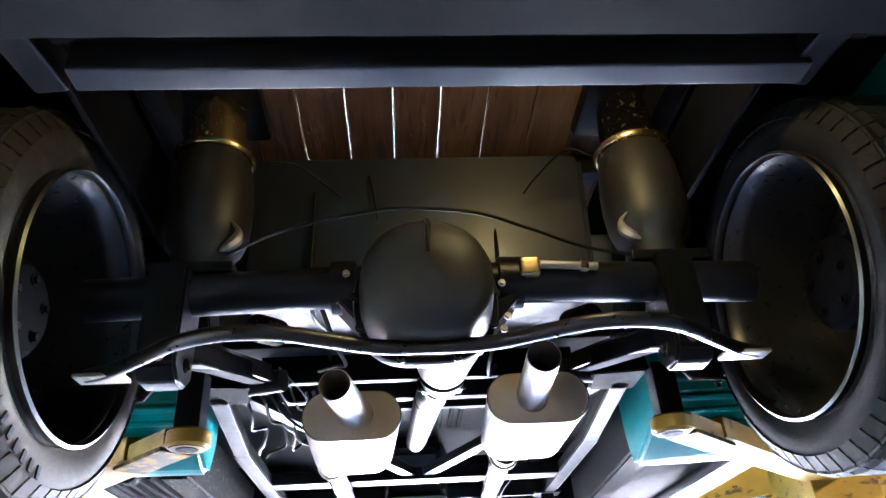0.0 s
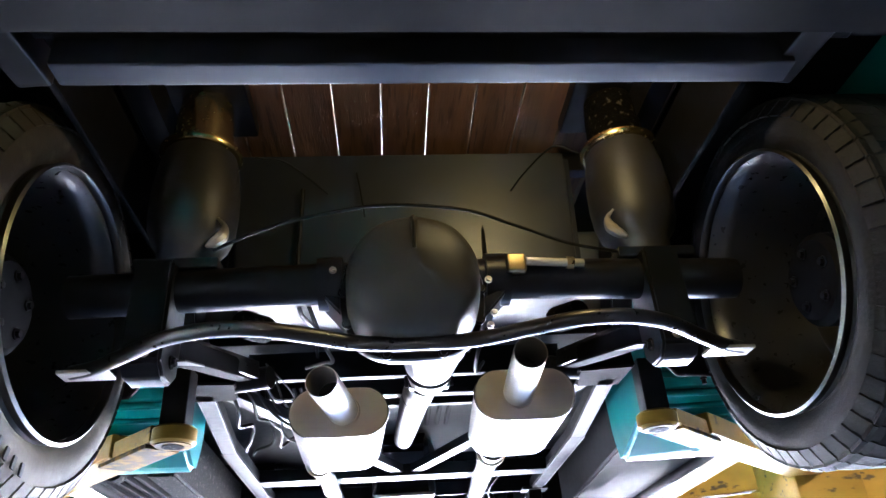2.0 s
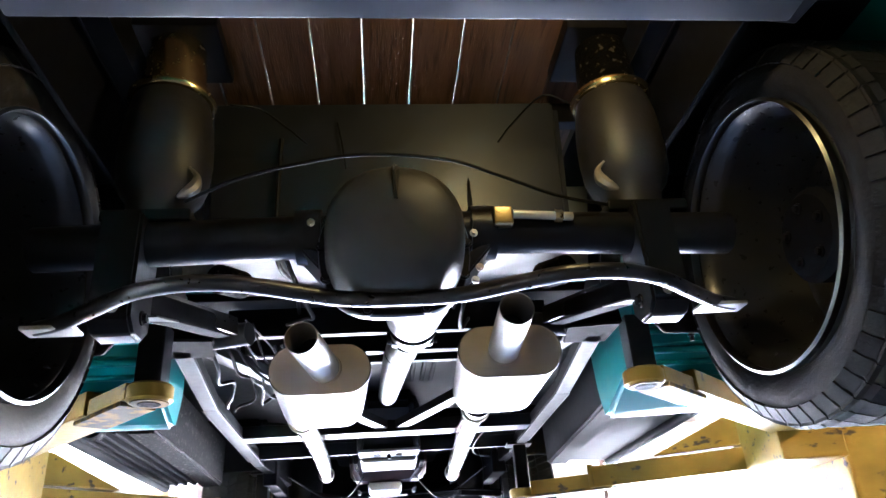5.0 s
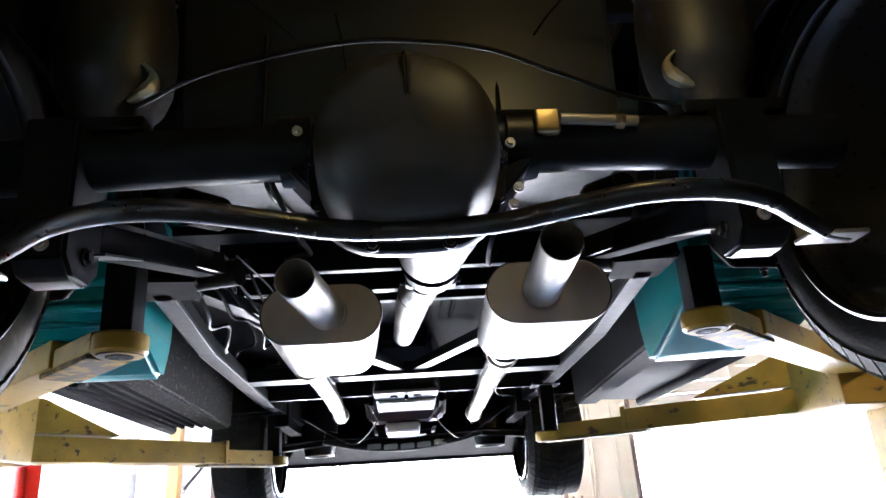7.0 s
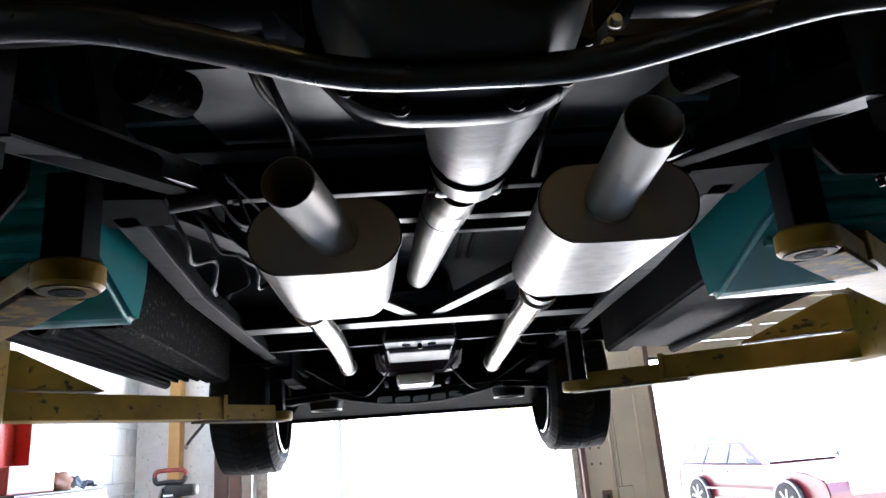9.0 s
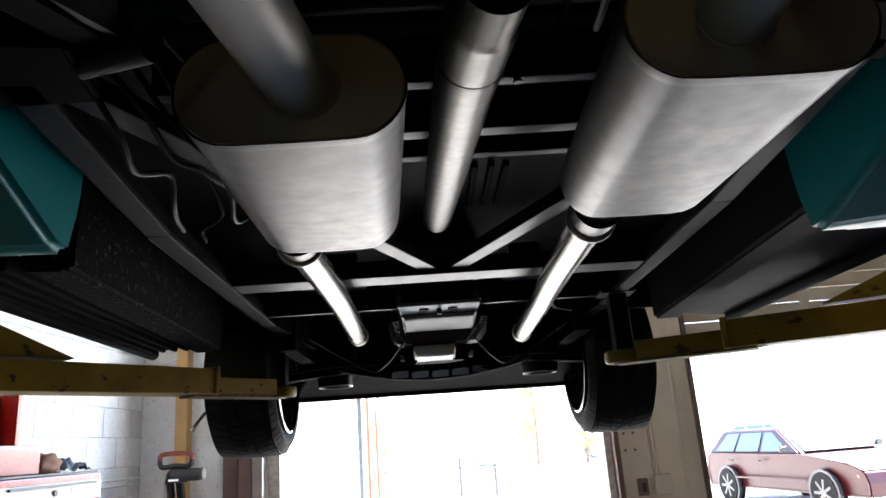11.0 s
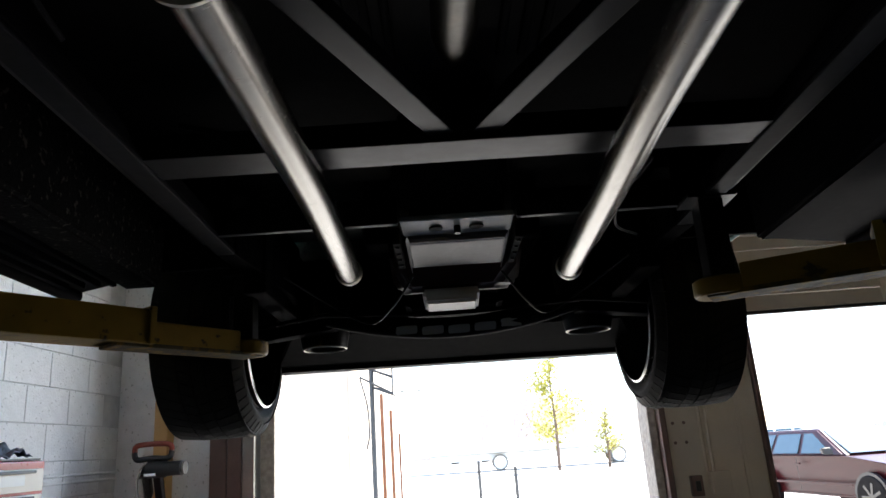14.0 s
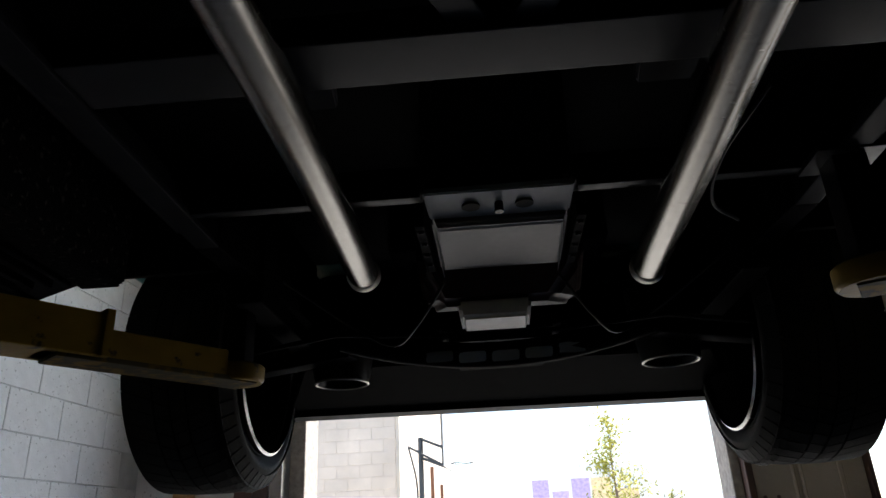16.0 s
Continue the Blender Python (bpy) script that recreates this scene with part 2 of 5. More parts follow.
def smooth_path(pts, n=8):
    """Points of a smooth curve through pts."""
    p = [Vector(q) for q in pts]
    p = [p[0] * 2 - p[1]] + p + [p[-1] * 2 - p[-2]]
    out = []
    for i in range(1, len(p) - 2):
        for k in range(n):
            t = k / n
            a, b, c, d = p[i - 1], p[i], p[i + 1], p[i + 2]
            out.append(0.5 * (2 * b + (c - a) * t + (2 * a - 5 * b + 4 * c - d) * t * t + (3 * b - a - 3 * c + d) * t ** 3))
    return out + [p[-2]]


def tube(pts, radius, seg=12, caps=True, bm=None):
    """A round tube along pts; radius may be a list."""
    bm = bm or bmesh.new()
    pts = [Vector(q) for q in pts]
    rad = radius if isinstance(radius, (list, tuple)) else [radius] * len(pts)
    prev, ref, first, last = None, None, None, None
    for i, q in enumerate(pts):
        d = (pts[min(i + 1, len(pts) - 1)] - pts[max(i - 1, 0)]).normalized()
        if ref is None:
            ref = d.orthogonal().normalized()
        ref = (ref - d * ref.dot(d)).normalized()
        s = d.cross(ref)
        ring = [bm.verts.new(q + (ref * math.cos(2 * math.pi * k / seg) + s * math.sin(2 * math.pi * k / seg)) * rad[i]) for k in range(seg)]
        if prev:
            for k in range(seg):
                bm.faces.new((prev[k], prev[(k + 1) % seg], ring[(k + 1) % seg], ring[k]))
        first = first or ring
        prev = last = ring
    if caps:
        bm.faces.new(first[::-1])
        bm.faces.new(last)
    return bm


def hollow(pts, radius, wall=0.002, seg=28):
    """A pipe open at its first end, with a wall and a dark inside."""
    bm = tube(pts, radius, seg, caps=False)
    inner = tube([Vector(q) for q in pts], radius - wall, seg, caps=False)
    merge(bm, inner)
    bm.verts.ensure_lookup_table()
    n = len(pts) * seg
    for k in range(seg):
        a, b = bm.verts[k], bm.verts[(k + 1) % seg]
        c, d = bm.verts[n + (k + 1) % seg], bm.verts[n + k]
        bm.faces.new((a, b, c, d))
    return bm


def revolve(profile, axis_at, seg=64, axis="x", closed=False):
    """Turns (along, radius) pairs round the x axis (or z) through axis_at."""
    bm = bmesh.new()
    o = Vector(axis_at)
    rings = []
    for a, r in profile:
        ring = []
        for k in range(seg):
            c, s = math.cos(2 * math.pi * k / seg) * r, math.sin(2 * math.pi * k / seg) * r
            ring.append(bm.verts.new(o + (Vector((a, c, s)) if axis == "x" else Vector((c, s, a)) if axis == "z" else Vector((c, a, s)))))
        rings.append(ring)
    pairs = list(zip(rings, rings[1:])) + ([(rings[-1], rings[0])] if closed else [])
    for p, q in pairs:
        for k in range(seg):
            bm.faces.new((p[k], p[(k + 1) % seg], q[(k + 1) % seg], q[k]))
    if not closed:
        bm.faces.new(rings[0])
        bm.faces.new(rings[-1][::-1])
    bmesh.ops.remove_doubles(bm, verts=bm.verts, dist=1e-5)
    return bm


def prism(outline, lo, hi, axis="x", bevel=0.0):
    """Extrudes a 2D outline between lo and hi along an axis (outline in the other two, in order)."""
    bm = bmesh.new()

    def at(p, v):
        return (v, p[0], p[1]) if axis == "x" else (p[0], v, p[1]) if axis == "y" else (p[0], p[1], v)
    a = [bm.verts.new(at(p, lo)) for p in outline]
    b = [bm.verts.new(at(p, hi)) for p in outline]
    n = len(outline)
    for k in range(n):
        bm.faces.new((a[k], a[(k + 1) % n], b[(k + 1) % n], b[k]))
    bm.faces.new(a[::-1])
    bm.faces.new(b)
    if bevel:
        bmesh.ops.bevel(bm, geom=list(bm.edges), offset=bevel, segments=2, affect="EDGES")
    return bm


def hull(points, bevel=0.0, seg=3):
    bm = bmesh.new()
    for p in points:
        bm.verts.new(p)
    r = bmesh.ops.convex_hull(bm, input=bm.verts)
    bmesh.ops.delete(bm, geom=[g for g in r["geom_interior"] if isinstance(g, bmesh.types.BMVert)], context="VERTS")
    bmesh.ops.dissolve_limit(bm, angle_limit=radians(2), verts=bm.verts, edges=bm.edges)
    if bevel:
        bmesh.ops.bevel(bm, geom=list(bm.edges), offset=bevel, segments=seg, affect="EDGES")
    return bm


def bolt(at, axis, r=0.008, h=0.007):
    """A hexagonal bolt head on a washer."""
    d = Vector(axis).normalized()
    o = Vector(at)
    bm = tube([o, o + d * h * 0.3], r * 1.5, 12)
    tube([o + d * h * 0.3, o + d * h], r, 6, bm=bm)
    return bm


# ---- the place: floor, walls, ceiling, ground ----
WALL_X, DOOR_Y = -2.38, 6.4
EAST_X, BACK_Y, CEIL_Z = 7.2, -5.0, 4.9


def structure(name, bm, material, label, smooth=False):
    return tagged(link(name, bm, material, None, "", smooth), label, "", "", "structure")


gb = bmesh.new()
gv = [[gb.verts.new((x, y, z)) for x in (-400, -40, 40, 400)] for y, z in ((DOOR_Y + 0.2, -0.02), (10.5, -0.15), (60, -0.15), (900, -0.15))]
for ra, rb_ in zip(gv, gv[1:]):
    for k in range(3):
        gb.faces.new((ra[k], ra[k + 1], rb_[k + 1], rb_[k]))
structure("ground", gb, APRON, "bright sunlit concrete yard outside the garage")
structure("floor", box(WALL_X, EAST_X, BACK_Y, DOOR_Y + 0.2, -0.2, 0.0), CONCRETE, "concrete garage floor darkened to cut bounced light")
structure("ceiling", box(WALL_X - 0.2, EAST_X + 0.2, BACK_Y - 0.2, DOOR_Y + 0.2, CEIL_Z, CEIL_Z + 0.15), CEIL, "pale boarded garage ceiling")
structure("wall_south", box(WALL_X - 0.2, EAST_X + 0.2, BACK_Y - 0.2, BACK_Y, 0, CEIL_Z), DARKROOM, "plain painted back wall of the garage")
structure("wall_east", box(EAST_X, EAST_X + 0.2, BACK_Y, DOOR_Y + 0.2, 0, CEIL_Z), DARKROOM, "plain painted side wall of the garage")
wall_west = structure("wall_west", box(WALL_X - 0.2, WALL_X - 0.012, BACK_Y, DOOR_Y + 0.2, 0, CEIL_Z), MORTAR, "white painted concrete block wall")
# front wall in pieces round the two door openings
D1A, D1B, D2A, D2B, HEAD = -1.33, 1.075, 1.79, 5.2, 3.4
structure("wall_north_a", box(WALL_X, D1A - 0.42, DOOR_Y, DOOR_Y + 0.2, 0, CEIL_Z), BLOCKWALL, "white painted wall beside the garage door")
structure("wall_north_b", box(D1A - 0.42, D2B, DOOR_Y, DOOR_Y + 0.2, HEAD, CEIL_Z), BEIGE, "beige wall above the garage doors")
structure("wall_north_c", box(D2B, EAST_X, DOOR_Y, DOOR_Y + 0.2, 0, CEIL_Z), BEIGE, "beige painted wall beside the garage door")

# door pillar between the openings
pillar = thing("door_pillar", (1.43, DOOR_Y, 0), "beige boarded pillar between two garage doors", "pillar", kind="structure")
part("pillar_body", box(D1B + 0.1, D2A - 0.03, DOOR_Y - 0.05, DOOR_Y + 0.2, 0, HEAD, 0.004), BEIGE, pillar, smooth=False)
part("stucco_edge", box(D1B, D1B + 0.055, DOOR_Y - 0.02, DOOR_Y + 0.24, 0, HEAD, 0.008), STUCCO, pillar, "rough grey stucco edge", False)
part("door_track", box(D1B + 0.058, D1B + 0.098, DOOR_Y - 0.09, DOOR_Y + 0.1, 0, HEAD, 0.006), BROWN, pillar, "brown steel door track", False)
part("door_track", box(D2A - 0.027, D2A, DOOR_Y - 0.09, DOOR_Y + 0.1, 0, HEAD, 0.006), BROWN, pillar, "brown steel door track", False)
part("board_strip", box(1.62, 1.645, DOOR_Y - 0.062, DOOR_Y - 0.052, 0, HEAD, 0.003), BEIGE, pillar, smooth=False)
for cx in (1.385, 1.425):
    part("conduit", tube([(cx, DOOR_Y - 0.068, 1.2), (cx, DOOR_Y - 0.068, HEAD)], 0.010, 10), BEIGE, pillar, "painted steel conduit")
jb = part("junction_box", box(1.39, 1.51, DOOR_Y - 0.11, DOOR_Y - 0.052, 1.07, 1.2, 0.006), BEIGE, pillar, "beige electrical box")
sw = part("switch_box", box(1.27, 1.34, DOOR_Y - 0.10, DOOR_Y - 0.052, 1.06, 1.18, 0.005), BROWN, pillar, "dark switch box")
part("switch_lever", box(1.29, 1.32, DOOR_Y - 0.115, DOOR_Y - 0.102, 1.09, 1.15, 0.003), PLASTIC, sw)
for hx in (1.22, 1.29):
    for hz in (1.38, 1.5):
        part("screw", bolt((hx, DOOR_Y - 0.051, hz), (0, -1, 0), 0.007, 0.006), BROWN, pillar)

jamb = thing("door_jamb", (-1.4, DOOR_Y, 0), "dark brown steel jamb of the garage door", "door jamb", kind="structure")
part("post", box(-1.75, -1.64, DOOR_Y - 0.04, DOOR_Y + 0.2, 0, HEAD, 0.006), BROWN, jamb, smooth=False)
part("post", box(-1.62, -1.53, DOOR_Y - 0.08, DOOR_Y + 0.2, 0, HEAD, 0.006), BROWN, jamb, smooth=False)
part("track", box(-1.515, -1.44, DOOR_Y - 0.1, DOOR_Y + 0.1, 0, HEAD, 0.006), BARE, jamb, "bare steel door track", False)
part("stucco_edge", box(-1.425, D1A, DOOR_Y - 0.02, DOOR_Y + 0.24, 0, HEAD, 0.008), STUCCO, jamb, "rough grey stucco edge", False)
tanpost = thing("wall_post", (-2.045, DOOR_Y - 0.06, 0), "tan painted wooden post against the white wall", "post", kind="structure")
part("timber", box(-2.09, -2.0, DOOR_Y - 0.11, DOOR_Y - 0.003, 0, CEIL_Z, 0.006), TAN, tanpost, smooth=False)

# partly raised sectional door in the second opening
door2 = thing("sectional_door", (3.6, DOOR_Y + 0.05, 2.3), "raised beige sectional garage door with ribbed panels", "garage door", kind="structure")
for k in range(12):
    z0 = 2.19 + k * 0.105
    part("panel", box(D2A + 0.005, D2B, DOOR_Y + 0.03, DOOR_Y + 0.07, z0, z0 + 0.1, 0.006), BEIGE, door2, smooth=False)
part("stile", box(2.75, 2.82, DOOR_Y + 0.015, DOOR_Y + 0.028, 2.19, HEAD, 0.003), BEIGE, door2, smooth=False)
part("bottom_seal", box(D2A + 0.005, D2B, DOOR_Y + 0.03, DOOR_Y + 0.07, 2.165, 2.188, 0.004), PLASTIC, door2, "black rubber bottom seal", False)

# ---- the pickup truck ----
truck = thing("pickup_truck", (0, 2.7, 1.5), "classic teal pickup truck raised on a two-post lift", "pickup truck")


truck.rotation_euler = (0, 0, radians(2.0))
truck.location = (0 - 0.5 * math.sin(radians(2.0)), 2.7, 1.5)
TRUCK_BASE = Vector((0, 2.7, 1.5))


def tpart(name, bm, material, label="", smooth=True):
    return part(name, bm, material, truck, label, smooth)


# wheels
def wheel(cx, cy, cz, side, R, W, rim, label):
    """cx: the inner face; side: +1 or -1, outwards."""
    o = (cx, cy, cz)
    s = side
    prof = [(0.012, rim), (0.0, rim + 0.012), (-0.012, rim + 0.035), (-0.012, R - 0.055), (0.0, R - 0.028), (0.025, R - 0.012), (0.05, R - 0.007),
            (W - 0.05, R - 0.007), (W - 0.025, R - 0.012), (W, R - 0.03), (W + 0.012, R - 0.06), (W + 0.01, rim + 0.03), (W, rim)]
    rear = "rear" in label
    lip = 0.5 if rear else 0.65
    w = tpart("wheel", revolve([(s * a, r) for a, r in [(0.0, rim - 0.004), (0.012, rim + 0.004), (0.022, rim - 0.012), (0.05, rim - 0.02), (W - 0.06, rim - 0.028), (W - 0.02, rim - 0.012), (W, rim + 0.002), (W - 0.004, rim - 0.004), (W - 0.05, rim - 0.036), (0.05, rim - 0.028), (0.02, rim - 0.02)]], o, 72, closed=True), BARREL, "deep wheel barrel")
    ty = part("tyre", revolve([(s * a, r) for a, r in prof], o, 96, closed=True), LIT_TYRE if "dusty" in label else RUBBER, w, label)
    part("rim_lip", revolve([(s * a, r) for a, r in [(-0.015, rim - 0.008 * lip), (-0.021, rim + 0.0), (-0.017, rim + 0.011 * lip), (-0.003, rim + 0.008 * lip), (-0.003, rim - 0.008 * lip)]], o, 96, closed=True), RIMDULL if rear else RIM, w, "dull alloy rim lip" if rear else "bright alloy rim lip")
    # tread blocks: two slanted rows with a centre rib
    bm = bmesh.new()
    n = 54
    for k in range(n):
        for row, (a0, a1, sl) in enumerate(((0.010, W * 0.335, 0.9), (W * 0.35, W * 0.49, 0.5), (W * 0.51, W * 0.65, -0.5), (W * 0.665, W - 0.010, -0.9))):
            th = 2 * math.pi * (k + (0.5 if row % 2 else 0)) / n
            wd = 2 * math.pi / n * 0.93
            lo, hi = [], []
            for a, c in ((a0, 0), (a1, sl), (a1, sl + 1), (a0, 1)):
                ang = th + (c * 0.8) * wd if c in (0, sl) else th + ((c - 1) * 0.8 + 1) * wd
                for lst, r in ((lo, R - 0.016), (hi, R if 0.03 < a < W - 0.03 else R - 0.006)):
                    lst.append(bm.verts.new((o[0] + s * a, o[1] + math.cos(ang) * r, o[2] + math.sin(ang) * r)))
            bm.faces.new(hi)
            for q in range(4):
                bm.faces.new((lo[q], lo[(q + 1) % 4], hi[(q + 1) % 4], hi[q]))
    for k in range(n):
        th = 2 * math.pi * k / n
        pts = []
        for a, r in ((0.034, R - 0.004), (0.008, R - 0.018), (-0.012, R - 0.046), (-0.004, R - 0.05), (0.02, R - 0.03)):
            for e in (0.0, 0.86):
                ang = th + e * 2 * math.pi / n
                pts.append((o[0] + s * a, o[1] + math.cos(ang) * (r + 0.005), o[2] + math.sin(ang) * (r + 0.005)))
        vs = [bm.verts.new(p) for p in pts]
        for q in range(4):
            bm.faces.new((vs[2 * q], vs[2 * q + 1], vs[2 * q + 3], vs[2 * q + 2]))
        bm.faces.new(vs[0::2])
        bm.faces.new(vs[1::2])
    part("tread", bm, LIT_TYRE if "dusty" in label else TREAD, ty, smooth=False)
    # raised lettering on the sidewall, as plain bars
    for q in range(12 if "dusty" in label else 0):
        ang = radians(205 + q * 5.2)
        rr = (rim + R) / 2 + 0.006
        m = Matrix.Translation(o) @ Matrix.Rotation(ang, 4, "X") @ Matrix.Translation((-s * 0.0135, rr, 0))
        part("letter_bar", box(-0.0015, 0.0015, -0.011, 0.011, -0.005, 0.005, m=m), TREAD, ty, smooth=False)
    # spokes, hub
    part("wheel_disc", revolve([(s * (W - 0.05), 0.03), (s * (W - 0.05), rim - 0.03), (s * (W - 0.035), rim - 0.03), (s * (W - 0.02), 0.03)], o, 48), BARREL, w)
    part("brake_drum", revolve([(s * 0.10, 0.02), (s * 0.10, 0.085), (s * 0.115, 0.1), (s * (W - 0.07), 0.1), (s * (W - 0.07), 0.02)], o, 48), UNDERCOAT, w, "dark brake drum")
    for q in range(5):
        ang = 2 * math.pi * q / 5 + 0.4
        part("drum_bolt", bolt((o[0] + s * 0.0985, o[1] + math.cos(ang) * 0.06, o[2] + math.sin(ang) * 0.06), (-s, 0, 0), 0.008, 0.010), BLACK, w)
    return w


RY, RZ = 1.24, 2.015
wheel(0.745, RY, RZ, 1, 0.387, 0.29, 0.274, "wide black rear tyre")
wheel(-0.685, RY, RZ, -1, 0.385, 0.29, 0.266, "wide rear tyre with dusty sidewall painted daylit tan")
FY, FZ = 4.17, 1.86
wheel(0.62, FY, FZ, 1, 0.335, 0.265, 0.235, "black front tyre with a blocky tread")
wheel(-0.69, FY, FZ, -1, 0.335, 0.265, 0.235, "black front tyre with a blocky tread")

# rear axle
AX = 0.0
for s in (-1, 1):
    tpart("axle_tube", tube([(AX + s * 0.12, 1.25, 2.045), (AX + s * 0.68, 1.25, 2.03)], 0.043, 24), BLACK, "black rear axle tube")
    tpart("axle_bracket", prism([(1.19, 2.08), (1.31, 2.08), (1.30, 1.87), (1.27, 1.845), (1.22, 1.845), (1.19, 1.87)], AX + s * 0.47, AX + s * 0.545, "x", 0.006), BLACK, "black axle bracket with a bolt hole")
    tpart("bracket_bolt", bolt((AX + s * 0.468, 1.245, 1.885), (-s, 0, 0), 0.009, 0.010), DUSTY)
    tpart("bracket_bolt", bolt((AX + s * 0.50, 1.187, 1.885), (0, -1, 0), 0.007, 0.008), BARE)
    tpart("bracket_gusset", hull([(AX + s * 0.12, 1.2, 1.975), (AX + s * 0.2, 1.22, 2.02), (AX + s * 0.2, 1.30, 2.02), (AX + s * 0.1, 1.3, 1.9), (AX + s * 0.1, 1.2, 1.9)], 0.004), GREYBAR, "grey gusset beside the differential")
    tpart("axle_collar", tube([(AX + s * 0.145, 1.25, 2.043), (AX + s * 0.195, 1.25, 2.042)], 0.055, 24), BLACK)

# differential: a domed rear cover on a flanged housing
def diff_ring(scale, y, n=40):
    out = []
    for k in range(n):
        a = 2 * math.pi * k / n
        x, z = math.cos(a), math.sin(a)
        if z < 0:  # squarer below
            x = math.copysign(abs(x) ** 0.62, x)
            z = -abs(z) ** 0.85
        else:
            x = math.copysign(abs(x) ** 0.85, x)
            z = z ** 1.0 * 0.95
        out.append((AX - 0.008 + 0.127 * scale * x, y, 1.98 + 0.124 * scale * z))
    return out


def rings(levels, bm=None):
    bm = bm or bmesh.new()
    prev = None
    for pts in levels:
        ring = [bm.verts.new(p) for p in pts]
        if prev:
            n = len(ring)
            for k in range(n):
                bm.faces.new((prev[k], prev[(k + 1) % n], ring[(k + 1) % n], ring[k]))
        else:
            bm.faces.new(ring)
        prev = ring
    bm.faces.new(prev[::-1])
    return bm


dome = [diff_ring(sc, y) for sc, y in ((1.0, 1.168), (0.99, 1.14), (0.975, 1.11), (0.945, 1.085), (0.885, 1.066), (0.76, 1.05), (0.55, 1.040), (0.3, 1.035), (0.1, 1.034))]
cover = tpart("differential_cover", rings(dome), COVER, "domed gloss black differential cover")
for i, me_v in enumerate(cover.data.vertices):
    d = abs(me_v.co.x - (AX - 0.005))
    if me_v.co.y < 1.12 and me_v.co.z > 1.97:
        me_v.co.y -= 0.004 * math.exp(-(d / 0.018) ** 2)
part("cover_rib", hull([(AX - 0.014, 1.045, 2.075), (AX + 0.004, 1.045, 2.075), (AX - 0.013, 1.036, 1.99), (AX + 0.003, 1.036, 1.99), (AX - 0.008, 1.024, 2.0), (AX - 0.008, 1.03, 2.06), (AX - 0.008, 1.07, 2.10)], 0.004), COVER, cover)
tpart("differential_flange", rings([diff_ring(1.08, 1.17), diff_ring(1.1, 1.176), diff_ring(1.1, 1.19), diff_ring(1.06, 1.196)]), BLACK, "black bolted flange")
tpart("differential_housing", rings([diff_ring(1.04, 1.196), diff_ring(0.92, 1.225), diff_ring(0.66, 1.27), diff_ring(0.55, 1.33)]), BLACK, "black cast differential housing")
for k in range(14):
    p = diff_ring(1.04, 1.166, 14)[k]
    part("cover_bolt", bolt(p, (0, -1, 0), 0.007, 0.009), BLACK, cover)
# shiny gasket edge below
tpart("gasket", box(AX - 0.1, AX + 0.09, 1.17, 1.19, 1.862, 1.872, 0.003), ALLOY, "bare metal edge under the differential")
PX = 0.034
tpart("pinion_housing", tube([(PX, 1.232, 1.948), (PX, 1.24, 1.948), (PX, 1.325, 1.946), (PX, 1.345, 1.935), (PX, 1.42, 1.934), (PX, 1.46, 1.932)], [0.072, 0.079, 0.077, 0.066, 0.058, 0.044], 32), ALLOY, "rough cast aluminium pinion housing")
tpart("pinion_yoke", tube([(PX, 1.455, 1.932), (PX, 1.50, 1.926)], [0.056, 0.048], 20), BLACK, "black pinion yoke")
uj = tpart("universal_joint", box(PX - 0.048, PX + 0.048, 1.502, 1.532, 1.90, 1.94, 0.008), BLACK)
part("joint_cap", tube([(PX - 0.056, 1.517, 1.92), (PX + 0.056, 1.517, 1.92)], 0.014, 14), DUSTY, uj)
ds = tpart("driveshaft", tube([(PX - 0.008, 1.54, 1.925), (PX - 0.016, 1.60, 1.931), (PX - 0.016, 1.605, 1.932), (PX - 0.024, 1.80, 1.962), (-0.006, 2.75, 2.10), (-0.003, 2.84, 2.12), (-0.004, 2.89, 2.145)], [0.034, 0.036, 0.039, 0.039, 0.038, 0.028, 0.01], 32), SHAFT, "dull steel driveshaft")
part("weld_bead", tube([(PX - 0.020, 1.70, 1.947), (PX - 0.020, 1.708, 1.948)], 0.0402, 32), BLACK, ds)

# anti-roll bar bent round the differential
half = [(0.0, 1.115), (0.1, 1.108), (0.2, 1.06), (0.27, 1.03), (0.35, 1.028), (0.43, 1.06), (0.51, 1.125), (0.58, 1.18), (0.625, 1.20)]
bar = [(-x, y, 1.855) for x, y in half[:0:-1]] + [(x, y, 1.855) for x, y in half]
tpart("anti_roll_bar", tube(smooth_path(bar, 6), 0.0135, 16), GLOSS, "curved gloss black anti-roll bar")
for x0, x1 in ((-0.64, -0.55), (0.55, 0.64)):
    tpart("bar_eye", box(x0, x1, 1.17, 1.215, 1.843, 1.851, 0.003), BARE, "flattened bare metal bar end")

